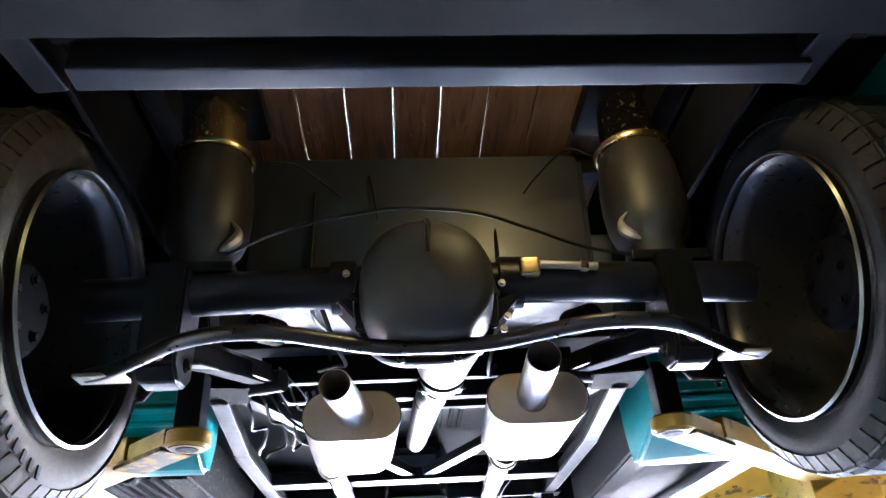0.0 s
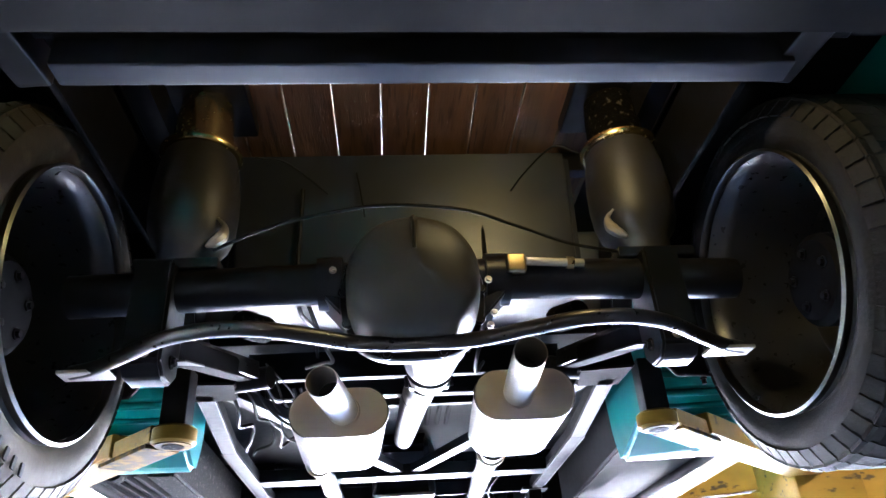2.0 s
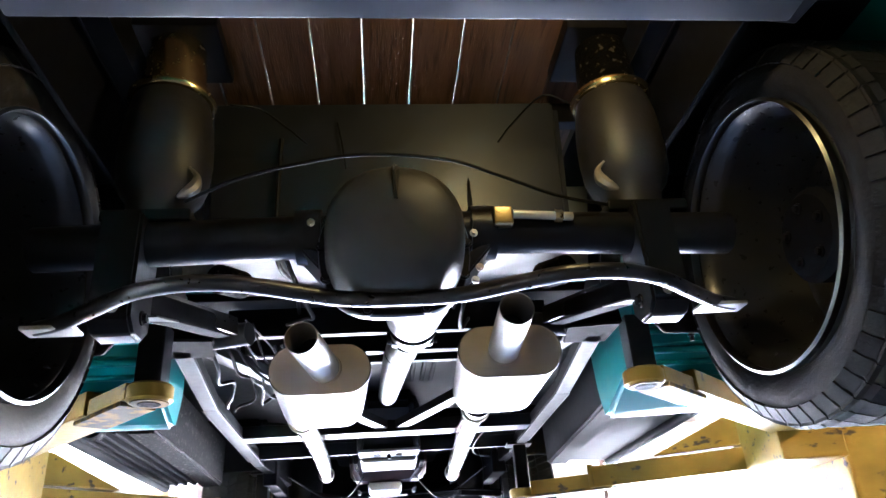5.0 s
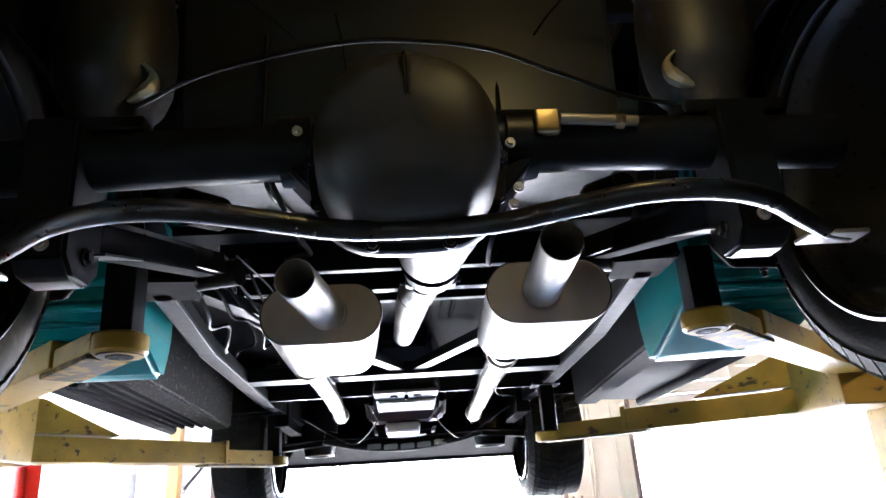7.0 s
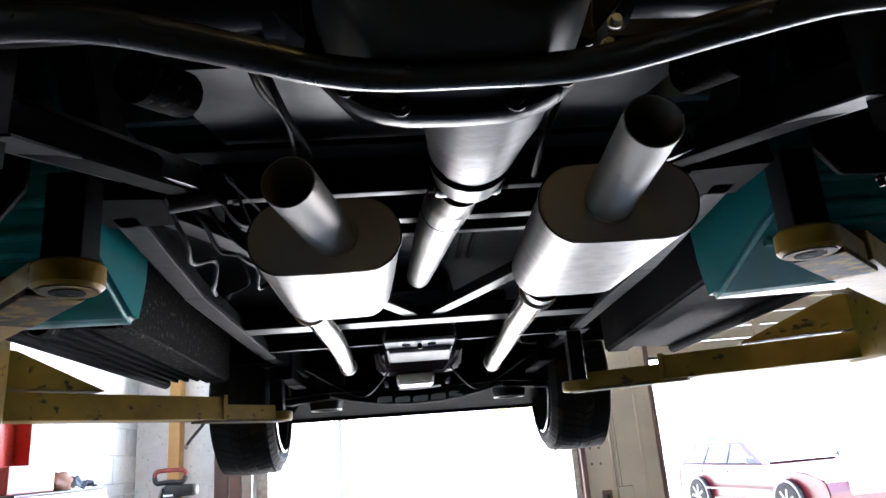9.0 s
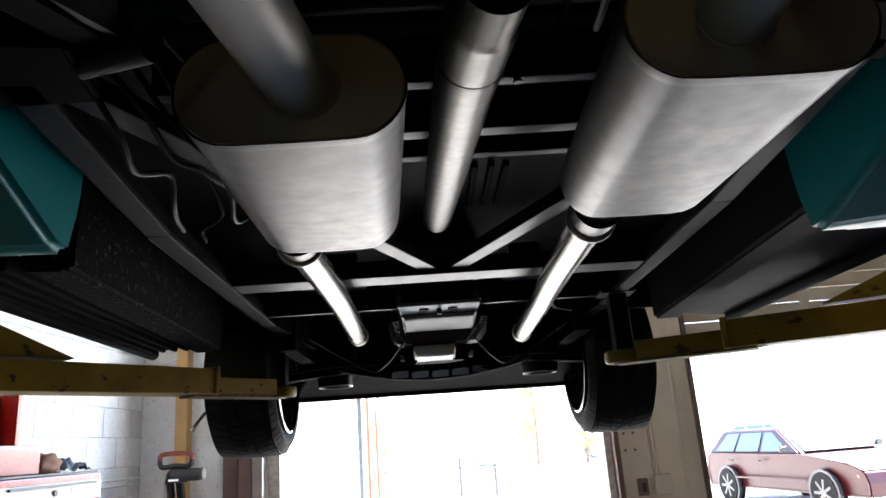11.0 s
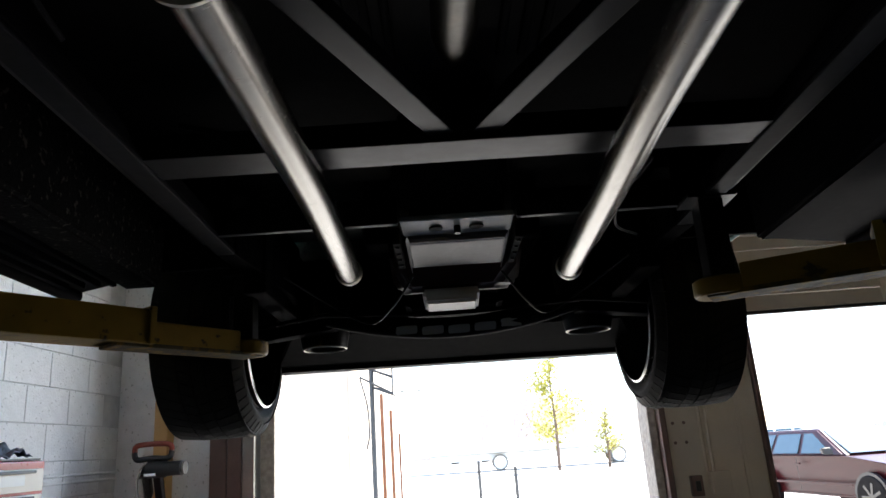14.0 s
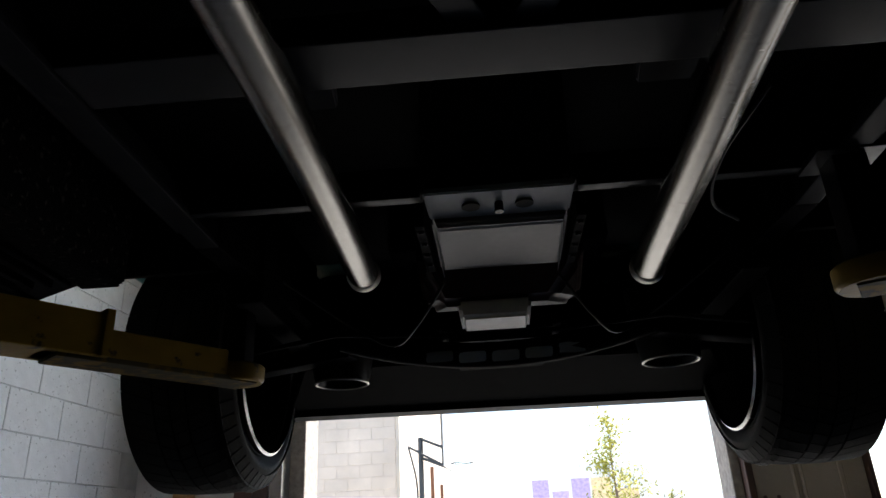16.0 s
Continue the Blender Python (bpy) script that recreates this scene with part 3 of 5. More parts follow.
# trailing arms to the frame
for s in (-1, 1):
    tpart("trailing_arm", beam((AX + s * 0.50, 1.26, 1.90), (AX + s * 0.43, 1.80, 2.03), 0.05, 0.05, 0.008), MATTE, "black lower trailing arm")
    tpart("arm_plate", beam((AX + s * 0.515, 1.36, 1.955), (AX + s * 0.40, 1.74, 2.02), 0.012, 0.045, 0.002), GLOSS, "black upright arm plate")
    tpart("arm_flange", beam((AX + s * 0.475, 1.26, 1.892), (AX + s * 0.505, 1.86, 2.075), 0.058, 0.004, 0.001), GREYBAR, "grey flat arm flange")
    tpart("arm_bushing", tube([(AX + s * 0.37, 1.76, 2.03), (AX + s * 0.47, 1.79, 2.03)], 0.03, 20), GREYBAR, "grey rubber bushing")
    tpart("frame_foot", hull([(AX + s * 0.45, 1.72, 2.0), (AX + s * 0.60, 1.70, 2.0), (AX + s * 0.60, 1.86, 2.0), (AX + s * 0.47, 1.86, 2.0), (AX + s * 0.47, 1.74, 2.06), (AX + s * 0.6, 1.72, 2.08), (AX + s * 0.6, 1.85, 2.08), (AX + s * 0.47, 1.85, 2.06)], 0.006), MATTE)
    # shock with coil teeth near the arm
    tpart("spring_seat", tube([(AX + s * 0.36, 1.34, 2.0), (AX + s * 0.33, 1.42, 2.02)], 0.03, 16), DUSTY)

# air springs
for cx, lab in ((-0.478, "black"), (0.515, "dusty black")):
    prof = [(2.10, 0.03), (2.10, 0.062), (2.15, 0.066), (2.17, 0.082), (2.20, 0.092), (2.25, 0.096), (2.30, 0.095), (2.35, 0.09), (2.385, 0.084), (2.40, 0.08), (2.405, 0.03)]
    a = tpart("air_spring", revolve(prof, (cx, 1.30, 0), 48, "z"), BAG, lab + " rubber air spring")
    part("ring", revolve([(2.398, 0.07), (2.398, 0.088), (2.404, 0.092), (2.412, 0.092), (2.42, 0.084), (2.42, 0.07)], (cx, 1.30, 0), 48, "z"), WARM_METAL, a, "clamp ring yellowed for warm lamp light")
    # only the left cup gets the painted warm light; the right one stays dark
    part("upper_cup", revolve([(2.42, 0.06), (2.425, 0.07), (2.50, 0.066), (2.56, 0.06)], (cx, 1.30, 0), 40, "z"), WARM_METAL if cx < 0 else DUSTY, a, "metal spring cup")
    s = 1 if cx > 0 else -1
    part("lower_cap", tube(smooth_path([(cx - s * 0.055, 1.225, 2.125), (cx - s * 0.08, 1.235, 2.15), (cx - s * 0.085, 1.24, 2.18), (cx - s * 0.07, 1.235, 2.2)]), [0.003, 0.006, 0.008, 0.01, 0.012, 0.012, 0.013, 0.013, 0.014, 0.014, 0.013, 0.012, 0.011, 0.010, 0.009, 0.008, 0.007, 0.006, 0.005, 0.005, 0.004, 0.004, 0.003, 0.003, 0.003], 8), BARE, a, "bright metal edge")
    tpart("spring_mount", box(cx - 0.085, cx + 0.085, 1.22, 1.38, 2.075, 2.10, 0.006), BLACK)
    tpart("spring_bracket", box(cx - 0.10, cx + 0.10, 1.22, 1.42, 2.56, 2.60, 0.006), BLACK)

# rear sill, roll pan, bed boards, rear rails
tpart("rear_sill", box(-0.49, 0.53, 0.66, 0.703, 2.077, 2.15, 0.005), SILL, "blue-black rear cross sill")
tpart("sill_cover", box(-0.75, 0.75, 0.57, 0.66, 2.125, 2.14, 0.004), UNDERCOAT)
tpart("sill_web", box(-0.62, 0.62, 0.645, 0.66, 2.12, 2.35, 0.004), BLACK)
tpart("roll_pan", hull([(-0.82, 0.20, 2.02), (0.82, 0.20, 2.02), (-0.80, 0.585, 2.045), (0.80, 0.585, 2.045), (-0.82, 0.12, 2.3), (0.82, 0.12, 2.3), (-0.8, 0.585, 2.07), (0.8, 0.585, 2.07)], 0.01), UNDERCOAT, "dark rear roll pan")
for s in (-1, 1):
    tpart("bed_bracket", beam((s * 0.55, 0.50, 2.08), (s * 0.53, 0.72, 2.09), 0.05, 0.05, 0.006), BLACK)
    tpart("rear_rail", prism([(0.72, 2.30), (0.9, 2.32), (1.05, 2.48), (1.50, 2.48), (1.72, 2.12), (1.9, 2.04), (1.9, 2.14), (1.78, 2.2), (1.58, 2.58), (1.0, 2.58), (0.85, 2.42), (0.72, 2.40)], s * 0.56, s * 0.62, "x", 0.004), BLACK, "black notched frame rail")
    tpart("wheel_tub", box(s * 0.64 if s > 0 else -1.02, 1.02 if s > 0 else -0.64, 0.70, 1.85, 2.44, 2.47, 0.01), UNDERCOAT, "dark wheel tub")
    tpart("tub_side", box(min(s * 0.635, s * 0.65), max(s * 0.635, s * 0.65), 0.72, 1.7, 2.30, 2.60, 0.004), UNDERCOAT)
    tpart("tub_apron", prism([(s * 0.66, 2.02), (s * 0.70, 1.965), (s * 0.90, 1.955), (s * 0.98, 2.0), (s * 0.98, 2.46), (s * 0.66, 2.46)], 1.685, 1.70, "y", 0.003), UNDERCOAT, "dark rounded splash apron")
    tpart("apron_bolt", bolt((s * 0.77, 1.69, 1.957), (0, 0, -1), 0.006, 0.018), BLACK)
for k in range(9):
    x = -0.4885 + k * 0.1223
    tpart("bed_board", box(x - 0.0592, x + 0.0592, 0.62, 2.02, 2.61, 2.632, 0.002), WOOD, "varnished wooden bed board", False)
for s in (-1, 1):
    tpart("bed_edge", box(min(s * 0.56, s * 1.0), max(s * 0.56, s * 1.0), 0.62, 2.02, 2.606, 2.64), UNDERCOAT)
    tpart("bed_side", box(min(s * 0.99, s * 1.02), max(s * 0.99, s * 1.02), 0.12, 2.02, 2.05, 3.05, 0.008), TEAL, "teal bed side")
    tpart("rear_fender", box(min(s * 1.02, s * 1.045), max(s * 1.02, s * 1.045), 0.75, 1.85, 2.12, 2.6, 0.01), TEAL, "teal rear fender")
tpart("tailgate", box(-0.99, 0.99, 0.10, 0.13, 2.31, 3.05, 0.008), TEAL, "teal tailgate")
# grey instead of body teal, so the gaps between boards don't glow cyan
tpart("bed_front", box(-0.99, 0.99, 2.02, 2.05, 2.3, 2.92, 0.008), PLATE, "bed front panel, grey to keep teal out of the board gaps")
tpart("bed_cross_sill", box(-0.6, 0.6, 1.56, 1.60, 2.54, 2.605, 0.004), BLACK)

# fuel tank above the driveshaft
tpart("fuel_tank", hull([(-0.46, 1.50, 2.575), (0.46, 1.50, 2.575), (-0.46, 1.56, 2.15), (0.46, 1.56, 2.15), (-0.46, 2.09, 2.265), (0.46, 2.09, 2.265), (-0.46, 2.09, 2.5), (0.46, 2.09, 2.5)], 0.02), TANK, "smooth satin black fuel tank tinted blue for sky reflection")
for y, z, w in ((2.09, 2.135, 0.03), (2.30, 2.14, 0.04), (2.44, 2.145, 0.03)):
    tpart("floor_crossmember", box(-0.50, 0.50, y, y + w, z, z + 0.09, 0.004), GREYBAR if y < 2.1 else BLACK, "dark cab crossmember")
for x in (-0.42, -0.28, 0.13, 0.42):
    tpart("crossmember_bolt", bolt((x, 2.09, 2.129), (0, 0, -1), 0.008, 0.006), BLACK)
tpart("tank_strap", tube(smooth_path([(-0.27, 1.5, 2.45), (-0.28, 1.56, 2.16), (-0.27, 1.85, 2.2), (-0.28, 2.07, 2.2)]), 0.006, 8), WIRE, "black fuel line")
tpart("tank_strap", tube(smooth_path([(0.2, 1.53, 2.45), (0.2, 1.58, 2.14), (0.21, 1.85, 2.195), (0.2, 2.07, 2.2)]), 0.006, 8), WIRE, "black fuel line")
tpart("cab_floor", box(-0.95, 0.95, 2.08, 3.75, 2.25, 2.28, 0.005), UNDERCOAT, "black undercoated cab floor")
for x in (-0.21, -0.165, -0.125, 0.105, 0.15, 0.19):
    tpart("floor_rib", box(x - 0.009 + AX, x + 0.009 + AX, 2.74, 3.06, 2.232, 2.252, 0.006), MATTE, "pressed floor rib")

# frame: side rails, cross bar, V brace
for s in (-1, 1):
    a, mid, b = (s * 0.55, 1.80, 2.0), (s * 0.615, 2.45, 2.0), (s * 0.625, 3.56, 1.985)
    up_ = Vector((0, 0, 0.016))
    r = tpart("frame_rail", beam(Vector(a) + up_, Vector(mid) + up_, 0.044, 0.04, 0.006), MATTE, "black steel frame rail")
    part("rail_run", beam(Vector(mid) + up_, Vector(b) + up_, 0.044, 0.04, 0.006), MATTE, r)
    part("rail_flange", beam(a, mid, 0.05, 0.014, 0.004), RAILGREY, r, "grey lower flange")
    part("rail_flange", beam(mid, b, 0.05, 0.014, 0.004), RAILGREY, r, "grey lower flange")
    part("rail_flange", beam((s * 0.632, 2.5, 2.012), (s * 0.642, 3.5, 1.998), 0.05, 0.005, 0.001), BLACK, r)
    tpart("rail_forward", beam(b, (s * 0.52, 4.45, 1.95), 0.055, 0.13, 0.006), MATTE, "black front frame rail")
tpart("cross_bar", beam((-0.62, 3.004, 2.0), (0.60, 3.004, 1.998), 0.102, 0.05, 0.004), GREYBAR, "grey steel cross bar")
tpart("brace", beam((-0.030, 2.96, 2.012), (-0.545, 1.84, 2.03), 0.05, 0.035, 0.004), GREYBAR, "grey steel diagonal brace")
tpart("brace", beam((0.045, 2.96, 2.012), (0.555, 1.84, 2.03), 0.05, 0.035, 0.004), GREYBAR, "grey steel diagonal brace")
for x in (-0.30, 0.27):
    tpart("brace_tab", hull([(x - 0.05, 3.10, 2.06), (x + 0.05, 3.10, 2.06), (x - 0.045, 3.18, 2.05), (x + 0.045, 3.18, 2.05), (x - 0.05, 3.10, 2.12), (x + 0.05, 3.10, 2.12), (x, 3.19, 2.12)], 0.004), GREYBAR if x < 0 else BLACK, "grey steel tab")

# exhaust: mufflers with stub outlets and long front pipes
def muffler(x0, x1, y0, y1, z0, z1, skew, tip, tip_in, run, label):
    cx, cz, hw, hh = (x0 + x1) / 2, (z0 + z1) / 2, (x1 - x0) / 2, (z1 - z0) / 2

    def oval(sc, y):
        k_ = (y - y0) / (y1 - y0)
        lift_, dx = 0.03 * k_, skew * k_
        pts = []
        n = 48
        r = hh * 0.98
        for k in range(n):
            a = 2 * math.pi * k / n
            px = math.copysign(hw - r, math.cos(a)) * min(1.0, abs(math.cos(a)) * 6) + r * math.cos(a)
            pts.append((cx + dx + px * sc, y, cz + lift_ + hh * math.sin(a) * sc))
        return pts
    b = tpart("muffler", rings([oval(0.985, y0 + 0.004), oval(1.0, y0 + 0.012), oval(1.0, y0 + 0.2), oval(1.004, (y0 + y1) / 2), oval(1.0, y1 - 0.02), oval(0.975, y1 - 0.004), oval(0.86, y1 + 0.003)]), ALUMINISED, label)
    part("end_plate", rings([oval(0.955, y0 - 0.004), oval(0.975, y0 - 0.006), oval(0.99, y0), oval(0.985, y0 + 0.005)]), MUFFLER_END, b, "folded end plate tinted brown for shade")
    part("seam", rings([oval(0.97, y0 - 0.003), oval(1.006, y0 - 0.004), oval(1.012, y0 + 0.004), oval(1.004, y0 + 0.012)]), ALUMINISED, b)
    st = part("outlet_stub", hollow([tip, Vector(tip).lerp(Vector(tip_in), 0.5), tip_in], 0.0372), STUB, b, "bare open exhaust stub")
    part("outlet_inside", tube([Vector(tip).lerp(Vector(tip_in), 0.45), Vector(tip).lerp(Vector(tip_in), 0.5)], 0.0345, 24), SOOT_SHADE, st, "sooty black disc for the shaded pipe inside")
    part("weld_ring", tube([Vector(tip).lerp(Vector(tip_in), 0.955), Vector(tip).lerp(Vector(tip_in), 1.0)], [0.039, 0.043], 28), MUFFLER_END, b)
    nk = part("inlet_neck", tube([(run[0][0], y1 - 0.01, cz + 0.035), (run[0][0], y1 + 0.03, cz + 0.03), run[0]], [0.05, 0.042, 0.038], 28), ALUMINISED, b)
    p0, p1 = Vector(run[0]), Vector(run[1])
    dd = (p1 - p0).normalized()
    part("sleeve", tube([p0 - dd * 0.012, p0 + dd * 0.002, p0 + dd * 0.045, p0 + dd * 0.07], [0.0445, 0.041, 0.041, 0.0385], 28), ALUMINISED, nk, "swaged steel sleeve")
    part("clamp_band", tube([p0 + dd * 0.068, p0 + dd * 0.073, p0 + dd * 0.078, p0 + dd * 0.081], [0.041, 0.047, 0.047, 0.038], 32), BARE, nk, "bare steel flanged clamp ring")
    part("clamp_bolt", tube([p0 + Vector((0.03, 0.01, 0.02)), p0 + Vector((0.052, 0.015, 0.045))], 0.005, 8), BARE, nk)
    fp = part("front_pipe", tube(smooth_path(run, 10), 0.0345, 32), PIPE, b, "scuffed bright stainless exhaust pipe")
    e, f_ = Vector(run[-1]), (Vector(run[-1]) - Vector(run[-2])).normalized()
    part("pipe_flange", tube([e - f_ * 0.02, e - f_ * 0.012, e], [0.036, 0.039, 0.039], 28), BARE, fp)
    return b


muffler(-0.305, -0.061, 1.67, 2.195, 1.838, 1.962, -0.03, (-0.207, 1.465, 1.912), (-0.17, 1.676, 1.902), [(-0.288, 2.275, 1.93), (-0.297, 2.37, 1.935), (-0.296, 2.6, 1.94), (-0.295, 3.05, 1.945), (-0.312, 3.70, 1.95)], "bare aluminised steel oval muffler")
muffler(0.144, 0.39, 1.58, 2.09, 1.836, 1.962, 0.035, (0.245, 1.35, 1.918), (0.252, 1.585, 1.902), [(0.262, 2.17, 1.915), (0.268, 2.27, 1.918), (0.281, 2.69, 1.922), (0.302, 3.12, 1.925), (0.322, 3.705, 1.925)], "bare aluminised steel oval muffler")

# gearbox, sump, engine
tpart("gearbox_plate", hull([(-0.145, 3.41, 1.998), (0.145, 3.41, 1.998), (-0.14, 3.50, 1.985), (0.14, 3.50, 1.985), (-0.145, 3.41, 2.012), (0.145, 3.41, 2.012), (-0.14, 3.5, 2.012), (0.14, 3.5, 2.012)], 0.003), PLATE, "grey gearbox crossmember plate with bolt holes")
for x in (-0.055, 0.05):
    # no opening is cut: a black disc stands in for the hole's shade
    tpart("plate_hole", tube([(x, 3.46, 1.992), (x, 3.46, 1.988)], 0.018, 20), SOOT_SHADE, "black disc painted as a shaded hole")
tpart("mount_stud", tube([(0.0, 3.455, 1.995), (0.0, 3.455, 1.972)], 0.009, 10), BLACK)
pan = tpart("gearbox_pan", hull([(s * x, y, z) for s in (-1, 1) for x, y, z in ((0.138, 3.502, 1.99), (0.136, 3.50, 1.972), (0.128, 3.51, 1.966), (0.13, 3.70, 1.952), (0.136, 3.72, 1.958), (0.138, 3.73, 1.99))], 0.006), PANMETAL, "stamped metal gearbox pan")
for s in (-1, 1):
    g = tpart("gearbox_side_rail", box(min(s * 0.148, s * 0.168), max(s * 0.148, s * 0.168), 3.46, 3.72, 1.955, 2.0, 0.003), MATTE)
    for k in range(4):
        part("side_bolt", bolt((s * 0.158, 3.49 + k * 0.06, 1.955), (0, 0, -1), 0.006, 0.005), UNDERCOAT, g)
    tpart("crossmember_wing", box(min(s * 0.15, s * 0.62), max(s * 0.15, s * 0.62), 3.405, 3.425, 1.992, 2.05, 0.003), GREYBAR, "grey crossmember edge")
    tpart("wing_web", box(min(s * 0.15, s * 0.62), max(s * 0.15, s * 0.62), 3.425, 3.49, 2.02, 2.07, 0.003), BLACK)
tpart("gearbox_body", hull([(-0.11, 3.2, 2.17), (0.11, 3.2, 2.17), (-0.14, 3.45, 2.03), (0.14, 3.45, 2.03), (-0.15, 3.75, 1.99), (0.15, 3.75, 1.99), (-0.2, 3.9, 1.97), (0.2, 3.9, 1.97), (-0.12, 3.2, 2.24), (0.12, 3.2, 2.24), (-0.2, 3.9, 2.3), (0.2, 3.9, 2.3)], 0.02), UNDERCOAT, "dark greasy gearbox casing")
# near-white piece standing in for a patch of reflected light on the pan
tpart("bell_cover", hull([(x, y, z) for x0, x1, y, z in ((-0.105, 0.065, 3.815, 1.885), (-0.10, 0.06, 3.82, 1.870), (-0.10, 0.06, 3.895, 1.855), (-0.105, 0.065, 3.91, 1.873), (-0.11, 0.07, 3.92, 1.915), (-0.11, 0.07, 3.82, 1.915)) for x in (x0, x1)], 0.008), PAN_SHINE, "pale plate painted as a reflection on the engine pan")
tpart("bell_housing", hull([(-0.2, 3.76, 2.0), (0.2, 3.76, 2.0), (-0.15, 3.84, 1.91), (0.12, 3.84, 1.91), (-0.2, 3.96, 1.93), (0.2, 3.96, 1.93), (-0.22, 3.9, 2.25), (0.22, 3.9, 2.25)], 0.02), ENGINE, "dark red engine block")
cm = []
for k in range(13):
    u = -1 + 2 * k / 12
    cm.append((0.40 * u - 0.02, 4.02 - 0.05 * u * u, 1.825 + 0.055 * u * u))
tpart("front_crossmember", tube(smooth_path(cm, 3), 0.034, 14), MATTE, "curved black front crossmember")
for k in range(5):
    x = -0.17 + 0.085 * k
    tpart("crossmember_plate", hull([(x - 0.035, 3.972, 1.825 + 0.3 * (x + 0.02) ** 2), (x + 0.035, 3.972, 1.825 + 0.3 * (x + 0.02) ** 2), (x - 0.035, 3.985, 1.798 + 0.3 * (x + 0.02) ** 2), (x + 0.035, 3.985, 1.798 + 0.3 * (x + 0.02) ** 2), (x - 0.035, 3.998, 1.81 + 0.3 * (x + 0.02) ** 2), (x + 0.035, 3.998, 1.83 + 0.3 * (x + 0.02) ** 2)], 0.003), PLATE, "worn steel plate")
tpart("oil_pan", hull([(-0.17, 4.05, 1.88), (0.15, 4.05, 1.88), (-0.15, 4.35, 1.84), (0.13, 4.35, 1.84), (-0.2, 4.05, 2.1), (0.2, 4.05, 2.1), (-0.2, 4.4, 2.1), (0.2, 4.4, 2.1)], 0.02), UNDERCOAT)
tpart("engine_block", box(-0.3, 0.3, 3.95, 4.5, 2.1, 2.55, 0.03), UNDERCOAT, "dark engine block")
for cx in (-0.465, 0.44):
    cy, zb = (4.17, 1.805) if cx < 0 else (4.10, 1.80)
    c = tpart("spring_cup", revolve([(zb + 0.02, 0.062), (zb, 0.068), (zb - 0.002, 0.074), (zb + 0.02, 0.08), (zb + 0.12, 0.095), (zb + 0.22, 0.1), (zb + 0.3, 0.08), (zb + 0.3, 0.04), (zb + 0.05, 0.04)], (cx, cy, 0), 40, "z"), BLACK, "black front spring cup")
    part("cup_rim", revolve([(zb - 0.003, 0.07), (zb - 0.005, 0.073), (zb - 0.002, 0.077), (zb + 0.003, 0.074)], (cx, cy, 0), 40, "z", closed=True), BARE, c, "bright cup rim")
    s = -1 if cx < 0 else 1
    tpart("control_arm", beam((cx - s * 0.06, cy - 0.12, zb + 0.04), (cx + s * 0.30, cy - 0.02, zb + 0.02), 0.06, 0.04, 0.008), MATTE, "black lower control arm")
    tpart("tie_rod", tube([(s * 0.1, 3.94, 1.86), (cx - s * 0.05, 3.86, 1.86), (cx + s * 0.26, 3.98, 1.85)], 0.006, 12), MATTE, "black tie rod")
    tpart("brake_hose", tube(smooth_path([(s * 0.13, 3.72, 1.93), (s * 0.2, 3.80, 1.86), (s * 0.27, 3.88, 1.83), (s * 0.36, 3.86, 1.87), (s * 0.5, 3.7, 1.95)]), 0.0035, 8), WIRE, "thin brake hose")
    tpart("frame_tower", box(cx + s * 0.10, cx + s * 0.17, 3.75, 4.25, 1.92, 2.2, 0.01) if s > 0 else box(cx - 0.17, cx - 0.10, 3.75, 4.25, 1.92, 2.2, 0.01), MATTE)
    tpart("fender_liner", box(min(s * 0.62, s * 1.0), max(s * 0.62, s * 1.0), 3.72, 4.6, 2.22, 2.25, 0.01), UNDERCOAT)
    tpart("liner_back", box(min(s * 0.66, s * 1.02), max(s * 0.66, s * 1.02), 3.70, 3.72, 1.99, 2.25, 0.004), UNDERCOAT)
    tpart("front_fender", box(min(s * 1.0, s * 1.03), max(s * 1.0, s * 1.03), 3.55, 4.75, 2.1, 2.75, 0.012), TEAL, "teal front fender")
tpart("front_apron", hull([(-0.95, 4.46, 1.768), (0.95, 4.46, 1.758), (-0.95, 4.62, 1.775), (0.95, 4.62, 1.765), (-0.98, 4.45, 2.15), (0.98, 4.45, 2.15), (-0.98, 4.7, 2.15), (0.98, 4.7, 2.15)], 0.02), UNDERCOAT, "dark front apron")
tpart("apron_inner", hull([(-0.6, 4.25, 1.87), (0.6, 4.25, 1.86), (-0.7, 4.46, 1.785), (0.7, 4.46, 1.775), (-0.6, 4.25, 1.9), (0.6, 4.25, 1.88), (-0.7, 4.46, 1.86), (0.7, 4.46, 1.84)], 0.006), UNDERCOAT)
tpart("front_bumper", beam((-1.0, 4.76, 1.95), (1.0, 4.76, 1.95), 0.06, 0.16, 0.02), CHROME, "chrome front bumper")

